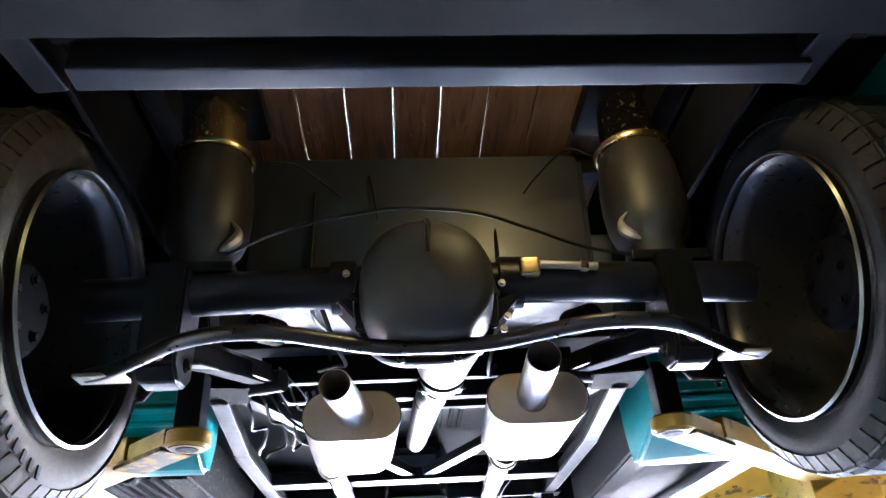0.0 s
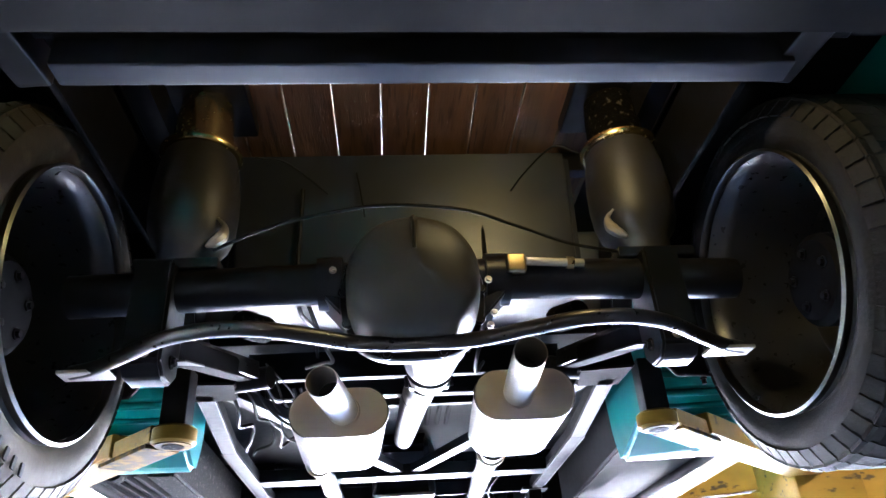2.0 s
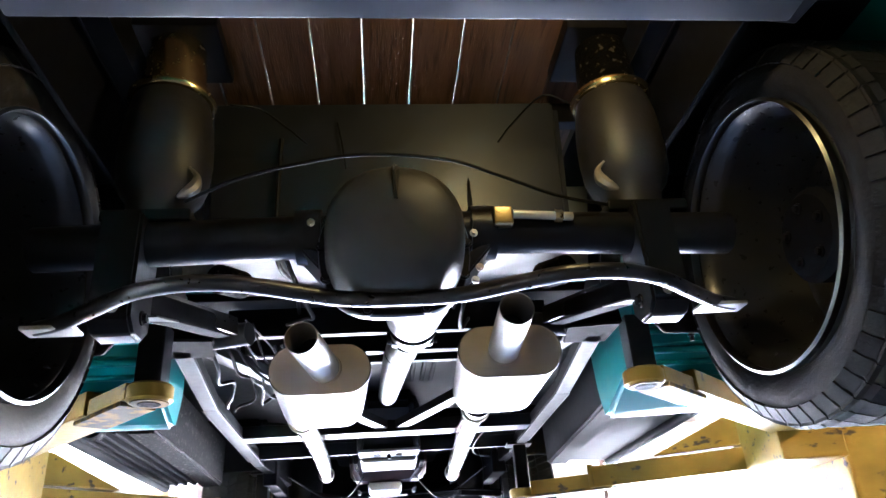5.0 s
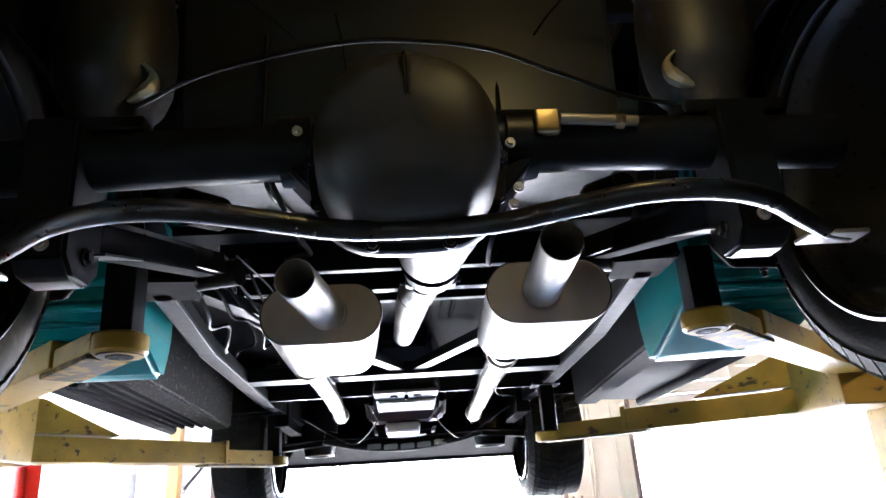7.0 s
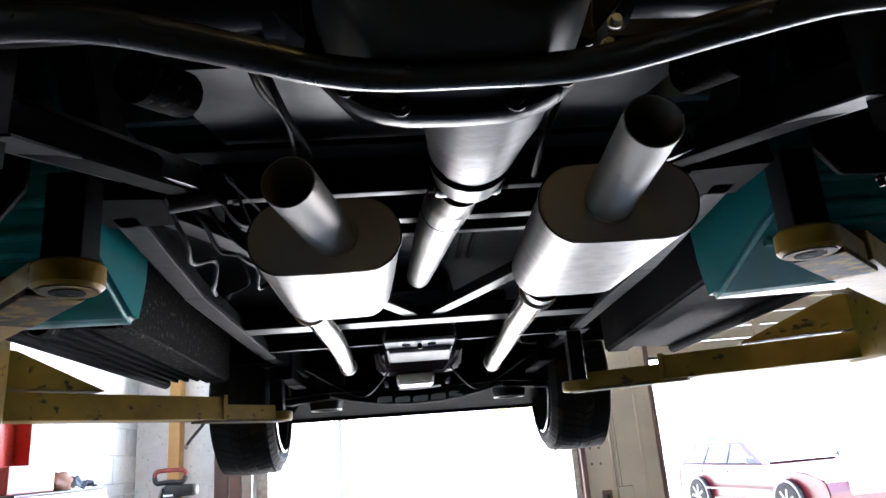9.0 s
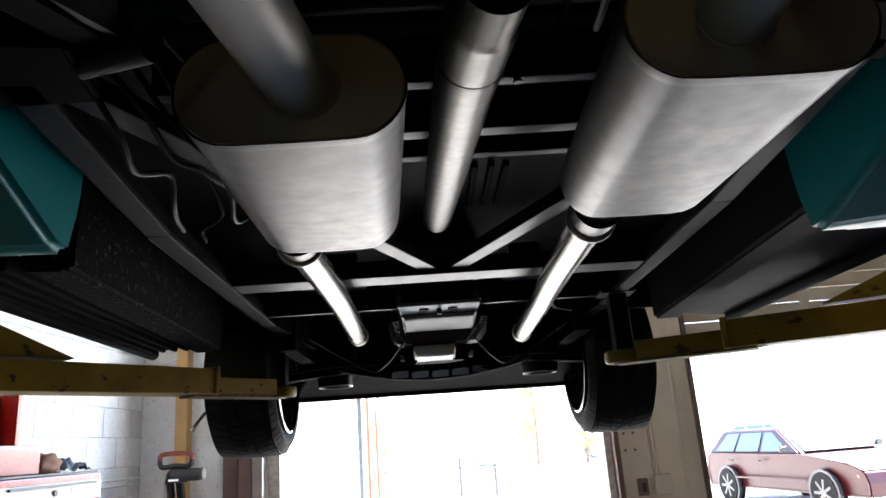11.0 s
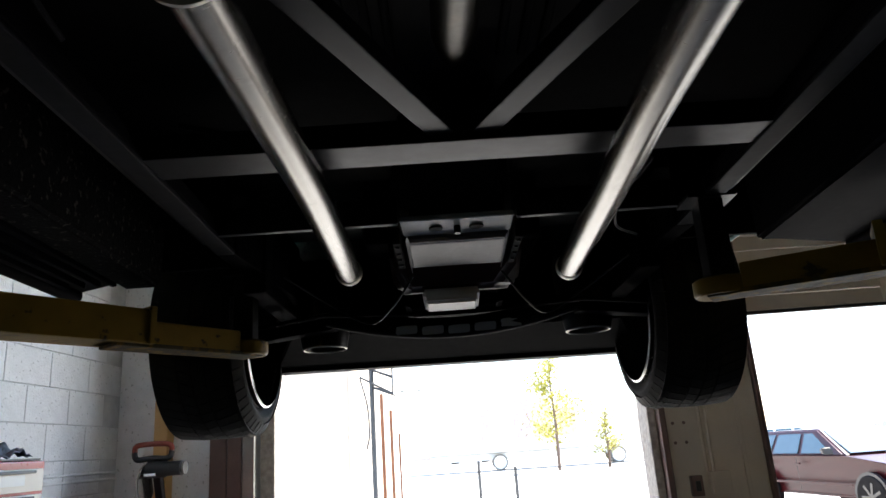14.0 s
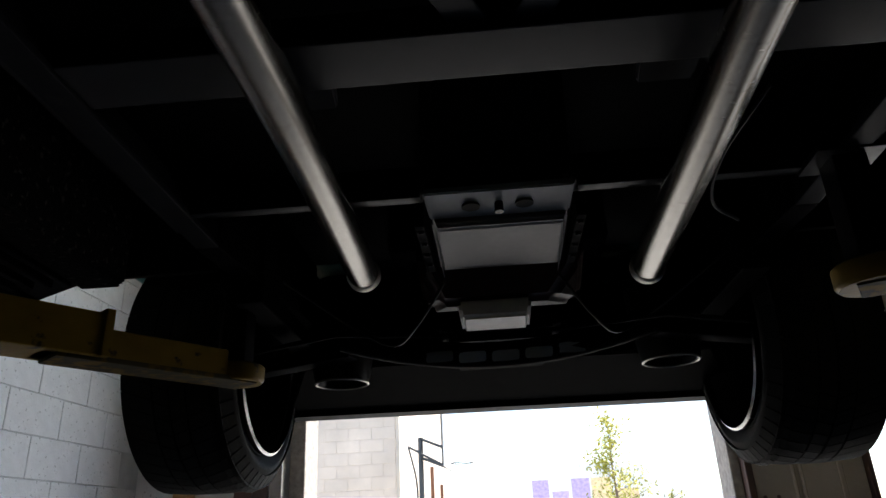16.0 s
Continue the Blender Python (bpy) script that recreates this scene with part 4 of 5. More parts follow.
# cab, running boards, rear quarter shells
for s in (-1, 1):
    ox = 0.0 if s < 0 else 0.07
    oy = 0.0 if s < 0 else 0.10
    q = [(0.625, 1.70, 2.28), (0.625, 1.80, 1.985), (0.625, 2.14, 1.955), (0.625, 2.18, 2.28), (0.635, 2.085, 1.874), (0.635, 2.13, 1.872), (0.96, 2.04, 1.872), (0.98, 2.10, 1.872), (1.04, 1.70, 2.28), (1.03, 1.80, 2.0), (1.04, 2.18, 2.28), (1.03, 2.14, 1.955)]
    fy = 0.0 if s < 0 else 0.075
    tpart("quarter_shell", hull([(s * (x + ox), y + oy * 0.9 + (fy if y > 2.05 else 0.0), z) for x, y, z in q], 0.012, 3), TEAL, "glossy teal lower body corner")
    for k in range(8):
        run_ = 0.03 + k * 0.058
        yy, zz = (1.70 + run_ * 0.321, 2.28 - run_ * 0.947) if run_ < 0.311 else (1.80 + (run_ - 0.311) * 0.932, 1.985 - (run_ - 0.311) * 0.363)
        yy += oy * 0.9
        tpart("shell_rib", tube([(s * (0.65 + ox), yy, zz), (s * (1.02 + ox), yy, zz)], 0.011, 10), TEAL, "raised teal body rib")
    xi, xo = (0.778, 1.10) if s < 0 else (0.72, 1.15)
    oy = 0.0 if s < 0 else -0.10
    fi = 0.05 if s > 0 else 0.012
    yf = 3.48 if s > 0 else 3.55
    rb = tpart("running_board", hull([(s * xi, 2.42 + oy, 1.93), (s * (xi + fi), yf, 1.905), (s * (xi + 0.1), 2.40 + oy, 1.93), (s * (xi + fi + 0.1), yf, 1.905), (s * (xi - 0.005), 2.42 + oy, 2.14), (s * (xi + fi - 0.005), yf, 2.12), (s * (xi + 0.1), 2.40 + oy, 2.14), (s * (xi + fi + 0.1), yf, 2.12)], 0.01), DUSTY if s < 0 else MATTE, "dusty black running board box" if s < 0 else "smooth black running board box")
    part("board_pan", hull([(s * (xi + 0.1), 2.38 + oy, 1.95), (s * xo, 2.34 + oy, 1.95), (s * (xi + 0.1), 3.58, 1.94), (s * xo, 3.7, 1.94), (s * (xi + 0.1), 2.38 + oy, 1.965), (s * xo, 2.34 + oy, 1.965), (s * (xi + 0.1), 3.58, 1.955), (s * xo, 3.7, 1.955)], 0.003), MATTE, rb)
    for k in range(5 if s < 0 else 0):
        xx = xi + 0.12 + k * 0.042
        part("board_rib", beam((s * xx, 2.38 + oy, 1.925), (s * (xx + 0.02), 3.55, 1.915), 0.016, 0.03, 0.004), MATTE, rb, "black lengthwise rib")
    part("board_roll", tube([(s * (xo - 0.03), 2.33 + oy, 1.94), (s * (xo - 0.01), 3.68, 1.93)], 0.022, 14), MATTE, rb, "rolled outer edge")
    part("end_cap", revolve([(0.0, 0.0), (0.0, 0.03), (0.03, 0.034), (0.05, 0.03), (0.05, 0.0)], (s * 0.95, 2.33 + oy, 1.935), 16, "y"), DUSTY, rb)
    tpart("cab_rocker", box(min(s * 0.93, s * 0.99), max(s * 0.93, s * 0.99), 2.2, 3.7, 2.1, 2.35, 0.015), TEAL, "teal cab rocker panel")
    tpart("cab_side", box(min(s * 0.88, s * 0.93), max(s * 0.88, s * 0.93), 2.1, 3.6, 2.28, 3.1, 0.02), TEAL, "teal cab side")
tpart("cab_back", box(-0.88, 0.88, 2.08, 2.13, 2.28, 2.95, 0.02), TEAL, "teal cab back")
tpart("cab_roof", hull([(-0.85, 2.1, 3.62), (0.85, 2.1, 3.62), (-0.85, 3.3, 3.62), (0.85, 3.3, 3.62), (-0.7, 2.2, 3.74), (0.7, 2.2, 3.74), (-0.7, 3.2, 3.74), (0.7, 3.2, 3.74)], 0.03), TEAL, "teal cab roof")
for s in (-1, 1):
    tpart("rear_pillar", box(min(s * 0.78, s * 0.86), max(s * 0.78, s * 0.86), 2.09, 2.14, 2.94, 3.63, 0.01), TEAL)
    tpart("roof_pillar", beam((s * 0.84, 3.3, 3.62), (s * 0.88, 3.58, 3.05), 0.05, 0.05, 0.01), TEAL)
# added reflector under the roof; gives the bed board gaps a pale tone
tpart("headliner", box(-0.78, 0.78, 2.14, 3.24, 3.60, 3.615, 0.004), CREAM, "unseen pale panel added to whiten the board gaps")
tpart("firewall", box(-0.9, 0.9, 3.58, 3.62, 2.28, 3.0, 0.01), BLACK)
for s in (-1, 1):
    tpart("inner_fender", box(min(s * 0.2, s * 0.97), max(s * 0.2, s * 0.97), 3.63, 4.5, 2.3, 2.32, 0.004), UNDERCOAT, "dark inner fender panel")
tpart("hood", hull([(-0.62, 3.6, 3.05), (0.62, 3.6, 3.05), (-0.55, 4.75, 2.9), (0.55, 4.75, 2.9), (-0.98, 3.6, 2.75), (0.98, 3.6, 2.75), (-0.9, 4.8, 2.6), (0.9, 4.8, 2.6)], 0.04), TEAL, "teal engine hood")
tpart("grille", box(-0.9, 0.9, 4.70, 4.76, 2.15, 2.65, 0.02), CHROME, "chrome front grille")

# loose wiring, brake lines, hoses
wires = [
    ([(-0.47, 1.84, 2.06), (-0.45, 1.95, 2.03), (-0.46, 2.1, 2.02), (-0.44, 2.2, 2.035), (-0.45, 2.35, 2.01), (-0.52, 2.45, 2.01), (-0.56, 2.6, 2.03)], 0.005, MATTE, "black wiring loom"),
    ([(-0.43, 1.87, 2.11), (-0.40, 2.0, 2.05), (-0.37, 2.12, 2.08), (-0.30, 2.22, 2.09), (-0.27, 2.32, 2.07), (-0.30, 2.42, 2.1)], 0.003, WIREGREY, "grey cable loop"),
    ([(-0.41, 1.9, 2.12), (-0.36, 2.06, 2.09), (-0.33, 2.2, 2.05), (-0.26, 2.28, 2.08), (-0.24, 2.38, 2.06), (-0.29, 2.44, 2.09), (-0.35, 2.38, 2.11)], 0.0025, WIREGREY, "grey cable loop"),
    ([(-0.40, 1.95, 2.13), (-0.38, 2.1, 2.06), (-0.35, 2.22, 2.09), (-0.34, 2.34, 2.05), (-0.37, 2.45, 2.09)], 0.004, WIRE, "black cable"),
    ([(-0.50, 1.86, 2.05), (-0.49, 1.97, 2.0), (-0.505, 2.06, 1.985), (-0.48, 2.14, 2.01), (-0.50, 2.22, 1.98), (-0.53, 2.32, 1.99), (-0.55, 2.42, 2.0)], 0.0055, WIRE, "black wiring loom tied to the rail"),
    ([(-0.46, 1.9, 2.1), (-0.42, 2.02, 2.03), (-0.36, 2.14, 2.0), (-0.31, 2.24, 2.01), (-0.30, 2.34, 2.04), (-0.34, 2.42, 2.08)], 0.0045, WIRE, "black cable loop"),
    ([(-0.45, 1.95, 2.12), (-0.40, 2.1, 2.04), (-0.39, 2.22, 1.99), (-0.35, 2.3, 2.0), (-0.33, 2.24, 2.06)], 0.004, WIRE, "black cable loop"),
    ([(-0.43, 2.0, 2.13), (-0.43, 2.14, 2.03), (-0.41, 2.26, 2.02), (-0.43, 2.38, 2.0), (-0.40, 2.46, 2.05)], 0.005, WIRE, "black cable"),
    ([(-0.36, 2.12, 2.12), (-0.34, 2.3, 2.07), (-0.30, 2.48, 2.08)], 0.006, WIRE, "black cable"),
    ([(-0.34, 2.12, 2.12), (-0.31, 2.3, 2.06), (-0.27, 2.46, 2.08)], 0.006, WIRE, "black cable"),
    ([(-0.23, 1.26, 2.04), (-0.2, 1.4, 1.98), (-0.19, 1.55, 1.99), (-0.23, 1.75, 2.06), (-0.3, 1.95, 2.12)], 0.005, WIRE, "black brake hose"),
    ([(0.22, 1.45, 2.12), (0.16, 1.52, 2.0), (0.17, 1.7, 2.0), (0.22, 1.9, 2.1)], 0.005, WIRE, "black brake hose"),
    ([(-0.40, 1.20, 2.10), (-0.30, 1.17, 2.13), (-0.18, 1.15, 2.15), (-0.05, 1.13, 2.155), (0.1, 1.13, 2.14), (0.2, 1.15, 2.115), (0.32, 1.18, 2.085), (0.42, 1.2, 2.075)], 0.0035, WIRE, "black brake line over the axle"),
    ([(0.44, 3.2, 2.04), (0.40, 3.35, 2.0), (0.42, 3.5, 1.98), (0.5, 3.6, 1.98)], 0.0035, WIRE, "black cable"),
    ([(-0.52, 2.92, 2.05), (-0.44, 3.0, 2.06), (-0.35, 3.1, 2.05)], 0.005, WIRE, "black cable"),
    ([(-0.36, 1.32, 2.42), (-0.30, 1.35, 2.43), (-0.25, 1.4, 2.42), (-0.2, 1.45, 2.40)], 0.0025, WIRE, "thin air line"),
    ([(0.42, 1.32, 2.42), (0.36, 1.32, 2.44), (0.30, 1.4, 2.42), (0.27, 1.45, 2.40)], 0.0025, WIRE, "thin air line"),
    ([(-0.13, 1.5, 2.5), (-0.12, 1.5, 2.44), (-0.11, 1.5, 2.36)], 0.0025, WIRE, "thin air line"),
]
for pts, r, m, lab in wires:
    tpart("cable", tube(smooth_path(pts), r, 8), m, lab)
fit_ = tpart("brake_fitting", box(0.185, 0.225, 1.185, 1.21, 2.03, 2.07, 0.006), COPPER, "brass brake fitting")
part("fitting_tube", tube([(0.225, 1.195, 2.055), (0.345, 1.2, 2.05)], 0.009, 12), BARE, fit_)
part("fitting_nut", tube([(0.31, 1.2, 2.052), (0.325, 1.2, 2.051)], 0.013, 6), COPPER, fit_)
for x, z in ((0.150, 2.0), (0.155, 1.93), (0.145, 1.905), (-0.15, 2.03)):
    tpart("housing_bolt", bolt((x + AX - 0.01, 1.165, z), (0, -1, 0), 0.005, 0.009), BARE)

# ---- two-post lift ----
lift = thing("two_post_lift", (0, 2.5, 0), "worn yellow two-post vehicle lift", "car lift")
for s, pf, pr, col in ((-1, (-0.70, 3.80), (-0.552, 1.645), (-1.75, 2.62)), (1, (0.575, 3.40), (0.65, 1.745), (1.85, 2.80))):
    part("column", box(col[0] - 0.16, col[0] + 0.16, col[1] - 0.15, col[1] + 0.15, 0.03, 3.9, 0.02), YELLOW, lift, "tall yellow steel column")
    part("base_plate", box(col[0] - 0.3, col[0] + 0.3, col[1] - 0.3, col[1] + 0.3, 0, 0.03, 0.006), YELLOW, lift)
    cx = col[0] - s * 0.30
    car_ = part("carriage", box(cx - 0.13, cx + 0.13, col[1] - 0.2, col[1] + 0.2, 1.74, 2.02, 0.015), YELLOW, lift, "yellow lift carriage")
    # front arm
    a, b = Vector((cx, col[1] + 0.1, 1.752)), Vector((pf[0], pf[1], 1.752))
    d = (b - a).normalized()
    arm = part("front_arm", beam(a, b - d * 0.33, 0.115, 0.09, 0.006), YELLOW, lift, "worn yellow lift arm")
    part("inner_arm", beam(b - d * 0.45, b - d * 0.05, 0.09, 0.062, 0.005), YELLOW, arm)
    part("arm_collar", beam(b - d * 0.345, b - d * 0.325, 0.125, 0.098, 0.003), YELLOW, arm)
    part("arm_foot", beam(b - d * 0.42 - Vector((0, 0, 0.008)), b + d * 0.03 - Vector((0, 0, 0.008)), 0.09, 0.012, 0.003), WORN, arm, "scraped grimy steel foot")
    tip = part("pad_plate", revolve([(1.748, 0.0), (1.748, 0.06), (1.755, 0.066), (1.785, 0.066), (1.79, 0.06), (1.79, 0.0)], (b.x, b.y, 0), 28, "z"), YELLOW, arm, "rounded yellow pad end")
    part("pad_hole", tube([(b.x, b.y, 1.7485), (b.x, b.y, 1.746)], 0.03, 20), BARE, tip)
    side = Vector((-d.y, d.x, 0)) * 0.05
    up = Vector((0, 0, 1))
    g0, g1 = a + d * 0.05, a + d * 0.48
    part("gusset", hull([g0 + side + up * 0.10, g0 - side + up * 0.10, g1 + side + up * 0.10, g1 - side + up * 0.10, g0 + side + up * 0.22, g0 - side + up * 0.22, g0 + d * 0.12 + side + up * 0.22, g0 + d * 0.12 - side + up * 0.22], 0.004), YELLOW, arm)
    part("pad_post", box(pf[0] - 0.03, pf[0] + 0.03, pf[1] - 0.03, pf[1] + 0.03, 1.79, 2.0, 0.004), BLACK, arm, "black steel stand-off")
    part("pad_rail", box(pf[0] - 0.06, pf[0] + 0.06, pf[1] - 0.05, pf[1] + 0.05, 1.985, 1.998, 0.003), BLACK, arm)
    # rear arm
    a, b = Vector((cx, col[1] - 0.1, 1.845)), Vector((pr[0], pr[1], 1.845))
    d = (b - a).normalized()
    arm = part("rear_arm", beam(a, b - d * 0.22, 0.11, 0.062, 0.006), YELLOW, lift, "worn yellow lift arm")
    part("inner_arm", beam(b - d * 0.35, b - d * 0.03, 0.092, 0.042, 0.006), YELLOW, arm)
    part("arm_foot", beam(b - d * 0.30 - Vector((0, 0, 0.01)), b - d * 0.05 - Vector((0, 0, 0.01)), 0.088, 0.012, 0.003), WORN, arm, "scraped grimy steel foot")
    tip = part("pad_plate", revolve([(1.836, 0.0), (1.836, 0.046), (1.842, 0.052), (1.872, 0.052), (1.878, 0.046), (1.878, 0.0)], (b.x, b.y, 0), 32, "z"), YELLOW, arm, "rounded yellow pad end")
    part("pad_face", tube([(b.x, b.y, 1.8358), (b.x, b.y, 1.8335)], 0.043, 28), WORN, tip, "bare steel underside")
    part("pad_hole", tube([(b.x, b.y, 1.8333), (b.x, b.y, 1.832)], 0.026, 20), DUSTY, tip)
    part("pad_post", beam((b.x, b.y - 0.03, 1.878), (b.x, b.y - 0.03, 2.02), 0.062, 0.062, 0.004, up=(0, 1, 0)), BLACK, arm, "black steel stand-off")
    part("arm_pin", tube([a + Vector((0, 0, -0.02)), a + Vector((0, 0, 0.13))], 0.035, 16), BARE, lift)

# ---- things in the garage ----
def tool_chest():
    t = thing("tool_chest", (-2.02, 4.3, 0), "tall red tool chest with cream drawer fronts", "tool chest")
    part("body", box(-2.26, -1.86, 3.85, 4.76, 0.1, 1.51, 0.01), REDTOOL, t)
    zs = [0.16, 0.44, 0.70, 0.90, 1.06, 1.19, 1.29, 1.39]
    for z0, z1 in zip(zs, zs[1:] + [1.49]):
        d = part("drawer", box(-1.862, -1.845, 3.88, 4.73, z0, z1 - 0.012, 0.004), CREAM, t, "cream enamel drawer front")
        part("handle", box(-1.845, -1.832, 3.95, 4.66, z1 - 0.03, z1 - 0.018, 0.003), PLASTIC, d, "dark full-width handle")
    part("lock", tube([(-1.845, 4.30, 1.435), (-1.836, 4.30, 1.435)], 0.014, 16), PLASTIC, d, "round drawer lock")
    part("label_plate", box(-1.845, -1.841, 4.44, 4.60, 1.415, 1.455, 0.001), WHITE, d, "white label plate")
    part("top_mat", box(-2.25, -1.87, 3.87, 4.74, 1.512, 1.52, 0.002), PLASTIC, t)
    for x in (-2.2, -1.92):
        for y in (3.92, 4.68):
            part("caster", tube([(x - 0.02, y, 0.05), (x + 0.02, y, 0.05)], 0.05, 20), PLASTIC, t)


tool_chest()
tb = thing("tool_box", (-2.05, 4.1, 1.47), "open red metal toolbox on the tool chest", "toolbox")
part("tray", box(-2.24, -1.92, 3.9, 4.3, 1.472, 1.60, 0.008), REDTOOL, tb)
part("lid", box(-2.25, -2.235, 3.9, 4.5, 1.60, 1.86, 0.006), REDTOOL, tb, "raised red lid")
part("lid_edge", box(-2.235, -2.15, 4.47, 4.5, 1.60, 1.86, 0.006), REDTOOL, tb)
tb.location.z += 0.05
rg = thing("leather_glove", (-1.98, 4.45, 1.47), "crumpled brown leather work gloves on the chest", "gloves")
bm = bmesh.new()
bmesh.ops.create_icosphere(bm, subdivisions=4, radius=1)
for v in bm.verts:
    k = 1 + 0.3 * noise.noise(v.co * 1.7)
    v.co = Vector((-1.99 + v.co.x * 0.08 * k, 4.44 + v.co.y * 0.10 * k, max(1.4715, 1.505 + v.co.z * 0.06 * k)))
part("leather", bm, RAG, rg)
rg.location.z += 0.05
cl = thing("cloth_rag", (-2.0, 4.64, 1.52), "crumpled grey-blue shop rag on the chest", "rag")
bm = bmesh.new()
bmesh.ops.create_grid(bm, x_segments=24, y_segments=24, size=1.0)
for v in bm.verts:
    lift_ = 0.035 + 0.05 * noise.noise(Vector((v.co.x * 2.1, v.co.y * 2.1, 3.0))) + 0.02 * noise.noise(Vector((v.co.x * 5, v.co.y * 5, 1.0)))
    v.co = Vector((-2.0 + v.co.x * 0.10, 4.64 + v.co.y * 0.09, 1.524 + max(0.0, lift_ * (1.15 - v.co.length ** 2 * 0.5))))
bmesh.ops.solidify(bm, geom=list(bm.faces), thickness=0.003)
part("cloth", bm, RAGBLUE, cl)
bt = thing("spray_bottle", (-1.9, 4.90, 1.2), "small brown bottle with a dark cap", "bottle")
sh = thing("wall_shelf", (-2.0, 5.0, 1.3), "low workbench along the block wall", "workbench")
part("top", box(-2.28, -1.75, 4.80, 6.2, 1.13, 1.17, 0.006), BROWN, sh)
for x, y in ((-2.2, 4.86), (-1.8, 4.86), (-2.2, 6.1), (-1.8, 6.1)):
    part("leg", box(x - 0.03, x + 0.03, y - 0.03, y + 0.03, 0, 1.13, 0.004), BROWN, sh)
bt.location = (-1.86, 4.88, 1.17)
part("flask", revolve([(1.172, 0.0), (1.172, 0.028), (1.25, 0.03), (1.27, 0.014), (1.29, 0.012), (1.29, 0.0)], (-1.86, 4.88, 0), 20, "z"), RAG, bt)
part("cap", revolve([(1.29, 0.0), (1.29, 0.015), (1.315, 0.015), (1.315, 0.0)], (-1.86, 4.88, 0), 16, "z"), PLASTIC, bt)

# mitre saw on the bench
saw = thing("mitre_saw", (-1.98, 6.08, 1.17), "mitre saw with a red-brown grip and black motor", "power saw")
sx, sy = -1.98, 6.08
part("base", tube([(sx, sy, 1.172), (sx, sy, 1.21)], 0.14, 32), ALLOY, saw)
part("arm", beam((sx, sy + 0.1, 1.20), (sx, sy + 0.02, 1.42), 0.05, 0.05, 0.01), PLASTIC, saw)
top_ = [(-0.135, 0.0), (-0.13, 0.035), (-0.10, 0.052), (0.0, 0.056), (0.11, 0.05), (0.145, 0.03), (0.15, 0.0)]
low_ = [(0.15, 0.0), (0.14, -0.04), (0.10, -0.058), (0.0, -0.05), (-0.10, -0.058), (-0.13, -0.035), (-0.135, 0.0)]
top_, low_ = [(x * 0.8, z * 0.78) for x, z in top_], [(x * 0.8, z * 0.78) for x, z in low_]
gr = part("grip", tube(smooth_path([(sx + x, sy - 0.04, 1.545 + z) for x, z in top_], 4), 0.016, 12), SAWRED, saw, "red-brown loop grip")
part("grip_frame", tube(smooth_path([(sx + x, sy - 0.04, 1.545 + z) for x, z in low_], 4), 0.017, 12), PLASTIC, gr, "black lower grip")
part("grip_neck", beam((sx, sy - 0.04, 1.43), (sx, sy - 0.04, 1.505), 0.06, 0.05, 0.01, up=(0, 1, 0)), PLASTIC, saw)
part("motor", tube([(sx - 0.02, sy - 0.03, 1.44), (sx + 0.08, sy - 0.04, 1.44), (sx + 0.10, sy - 0.04, 1.44), (sx + 0.19, sy - 0.05, 1.44), (sx + 0.2, sy - 0.05, 1.44)], [0.05, 0.05, 0.042, 0.042, 0.03], 28), PLASTIC, saw, "black motor housing")
part("motor_cap", tube([(sx + 0.2, sy - 0.05, 1.44), (sx + 0.21, sy - 0.05, 1.44)], 0.038, 24), BARE, saw)
part("blade_guard", tube([(sx - 0.05, sy - 0.02, 1.36), (sx - 0.035, sy - 0.02, 1.36)], 0.11, 40), CHROME, saw, "bright metal blade guard")
part("blade", tube([(sx - 0.044, sy - 0.02, 1.35), (sx - 0.041, sy - 0.02, 1.35)], 0.125, 60), BARE, saw)
part("trim", box(sx - 0.03, sx + 0.05, sy - 0.09, sy - 0.05, 1.40, 1.42, 0.005), CHROME, saw)
hose = thing("air_hose", (-1.8, 6.2, 1.6), "short black hose hanging beside the door", "hose")
part("tube", tube(smooth_path([(-1.80, 6.38, 2.0), (-1.82, 6.30, 1.92), (-1.90, 6.28, 1.82), (-1.94, 6.28, 1.77)]), 0.012, 10), PLASTIC, hose)
part("nozzle", tube([(-1.94, 6.28, 1.77), (-1.955, 6.28, 1.74)], 0.017, 10), BARE, hose)
for z in (1.44, 1.40):
    cd = tagged(link("wall_conduit", tube([(WALL_X + 0.012, 4.5, z), (WALL_X + 0.012, 6.38, z)], 0.009, 8), BLOCKWALL), "painted conduit along the block wall", "conduit")

# hooked work lamp over the rear axle
wl = thing("work_lamp", (WORK[0], WORK[1], WORK[2] + 0.05), "small caged work lamp hooked under the truck bed", "work lamp")
part("handle", tube([(WORK[0], WORK[1], WORK[2] + 0.05), (WORK[0], WORK[1], WORK[2] + 0.165)], 0.014, 12), PLASTIC, wl)
for k in range(4):
    a = math.pi / 2 * k
    part("cage_wire", tube(smooth_path([(WORK[0] + 0.015 * math.cos(a), WORK[1] + 0.015 * math.sin(a), WORK[2] + 0.05), (WORK[0] + 0.045 * math.cos(a), WORK[1] + 0.045 * math.sin(a), WORK[2]), (WORK[0] + 0.005 * math.cos(a), WORK[1] + 0.005 * math.sin(a), WORK[2] - 0.06)]), 0.0015, 6), BARE, wl)

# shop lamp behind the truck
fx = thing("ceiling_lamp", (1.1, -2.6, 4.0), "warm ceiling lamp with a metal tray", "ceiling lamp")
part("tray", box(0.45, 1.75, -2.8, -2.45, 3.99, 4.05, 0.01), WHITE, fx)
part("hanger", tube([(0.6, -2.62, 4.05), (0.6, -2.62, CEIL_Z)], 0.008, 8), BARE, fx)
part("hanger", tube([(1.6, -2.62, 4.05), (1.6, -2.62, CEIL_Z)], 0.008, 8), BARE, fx)

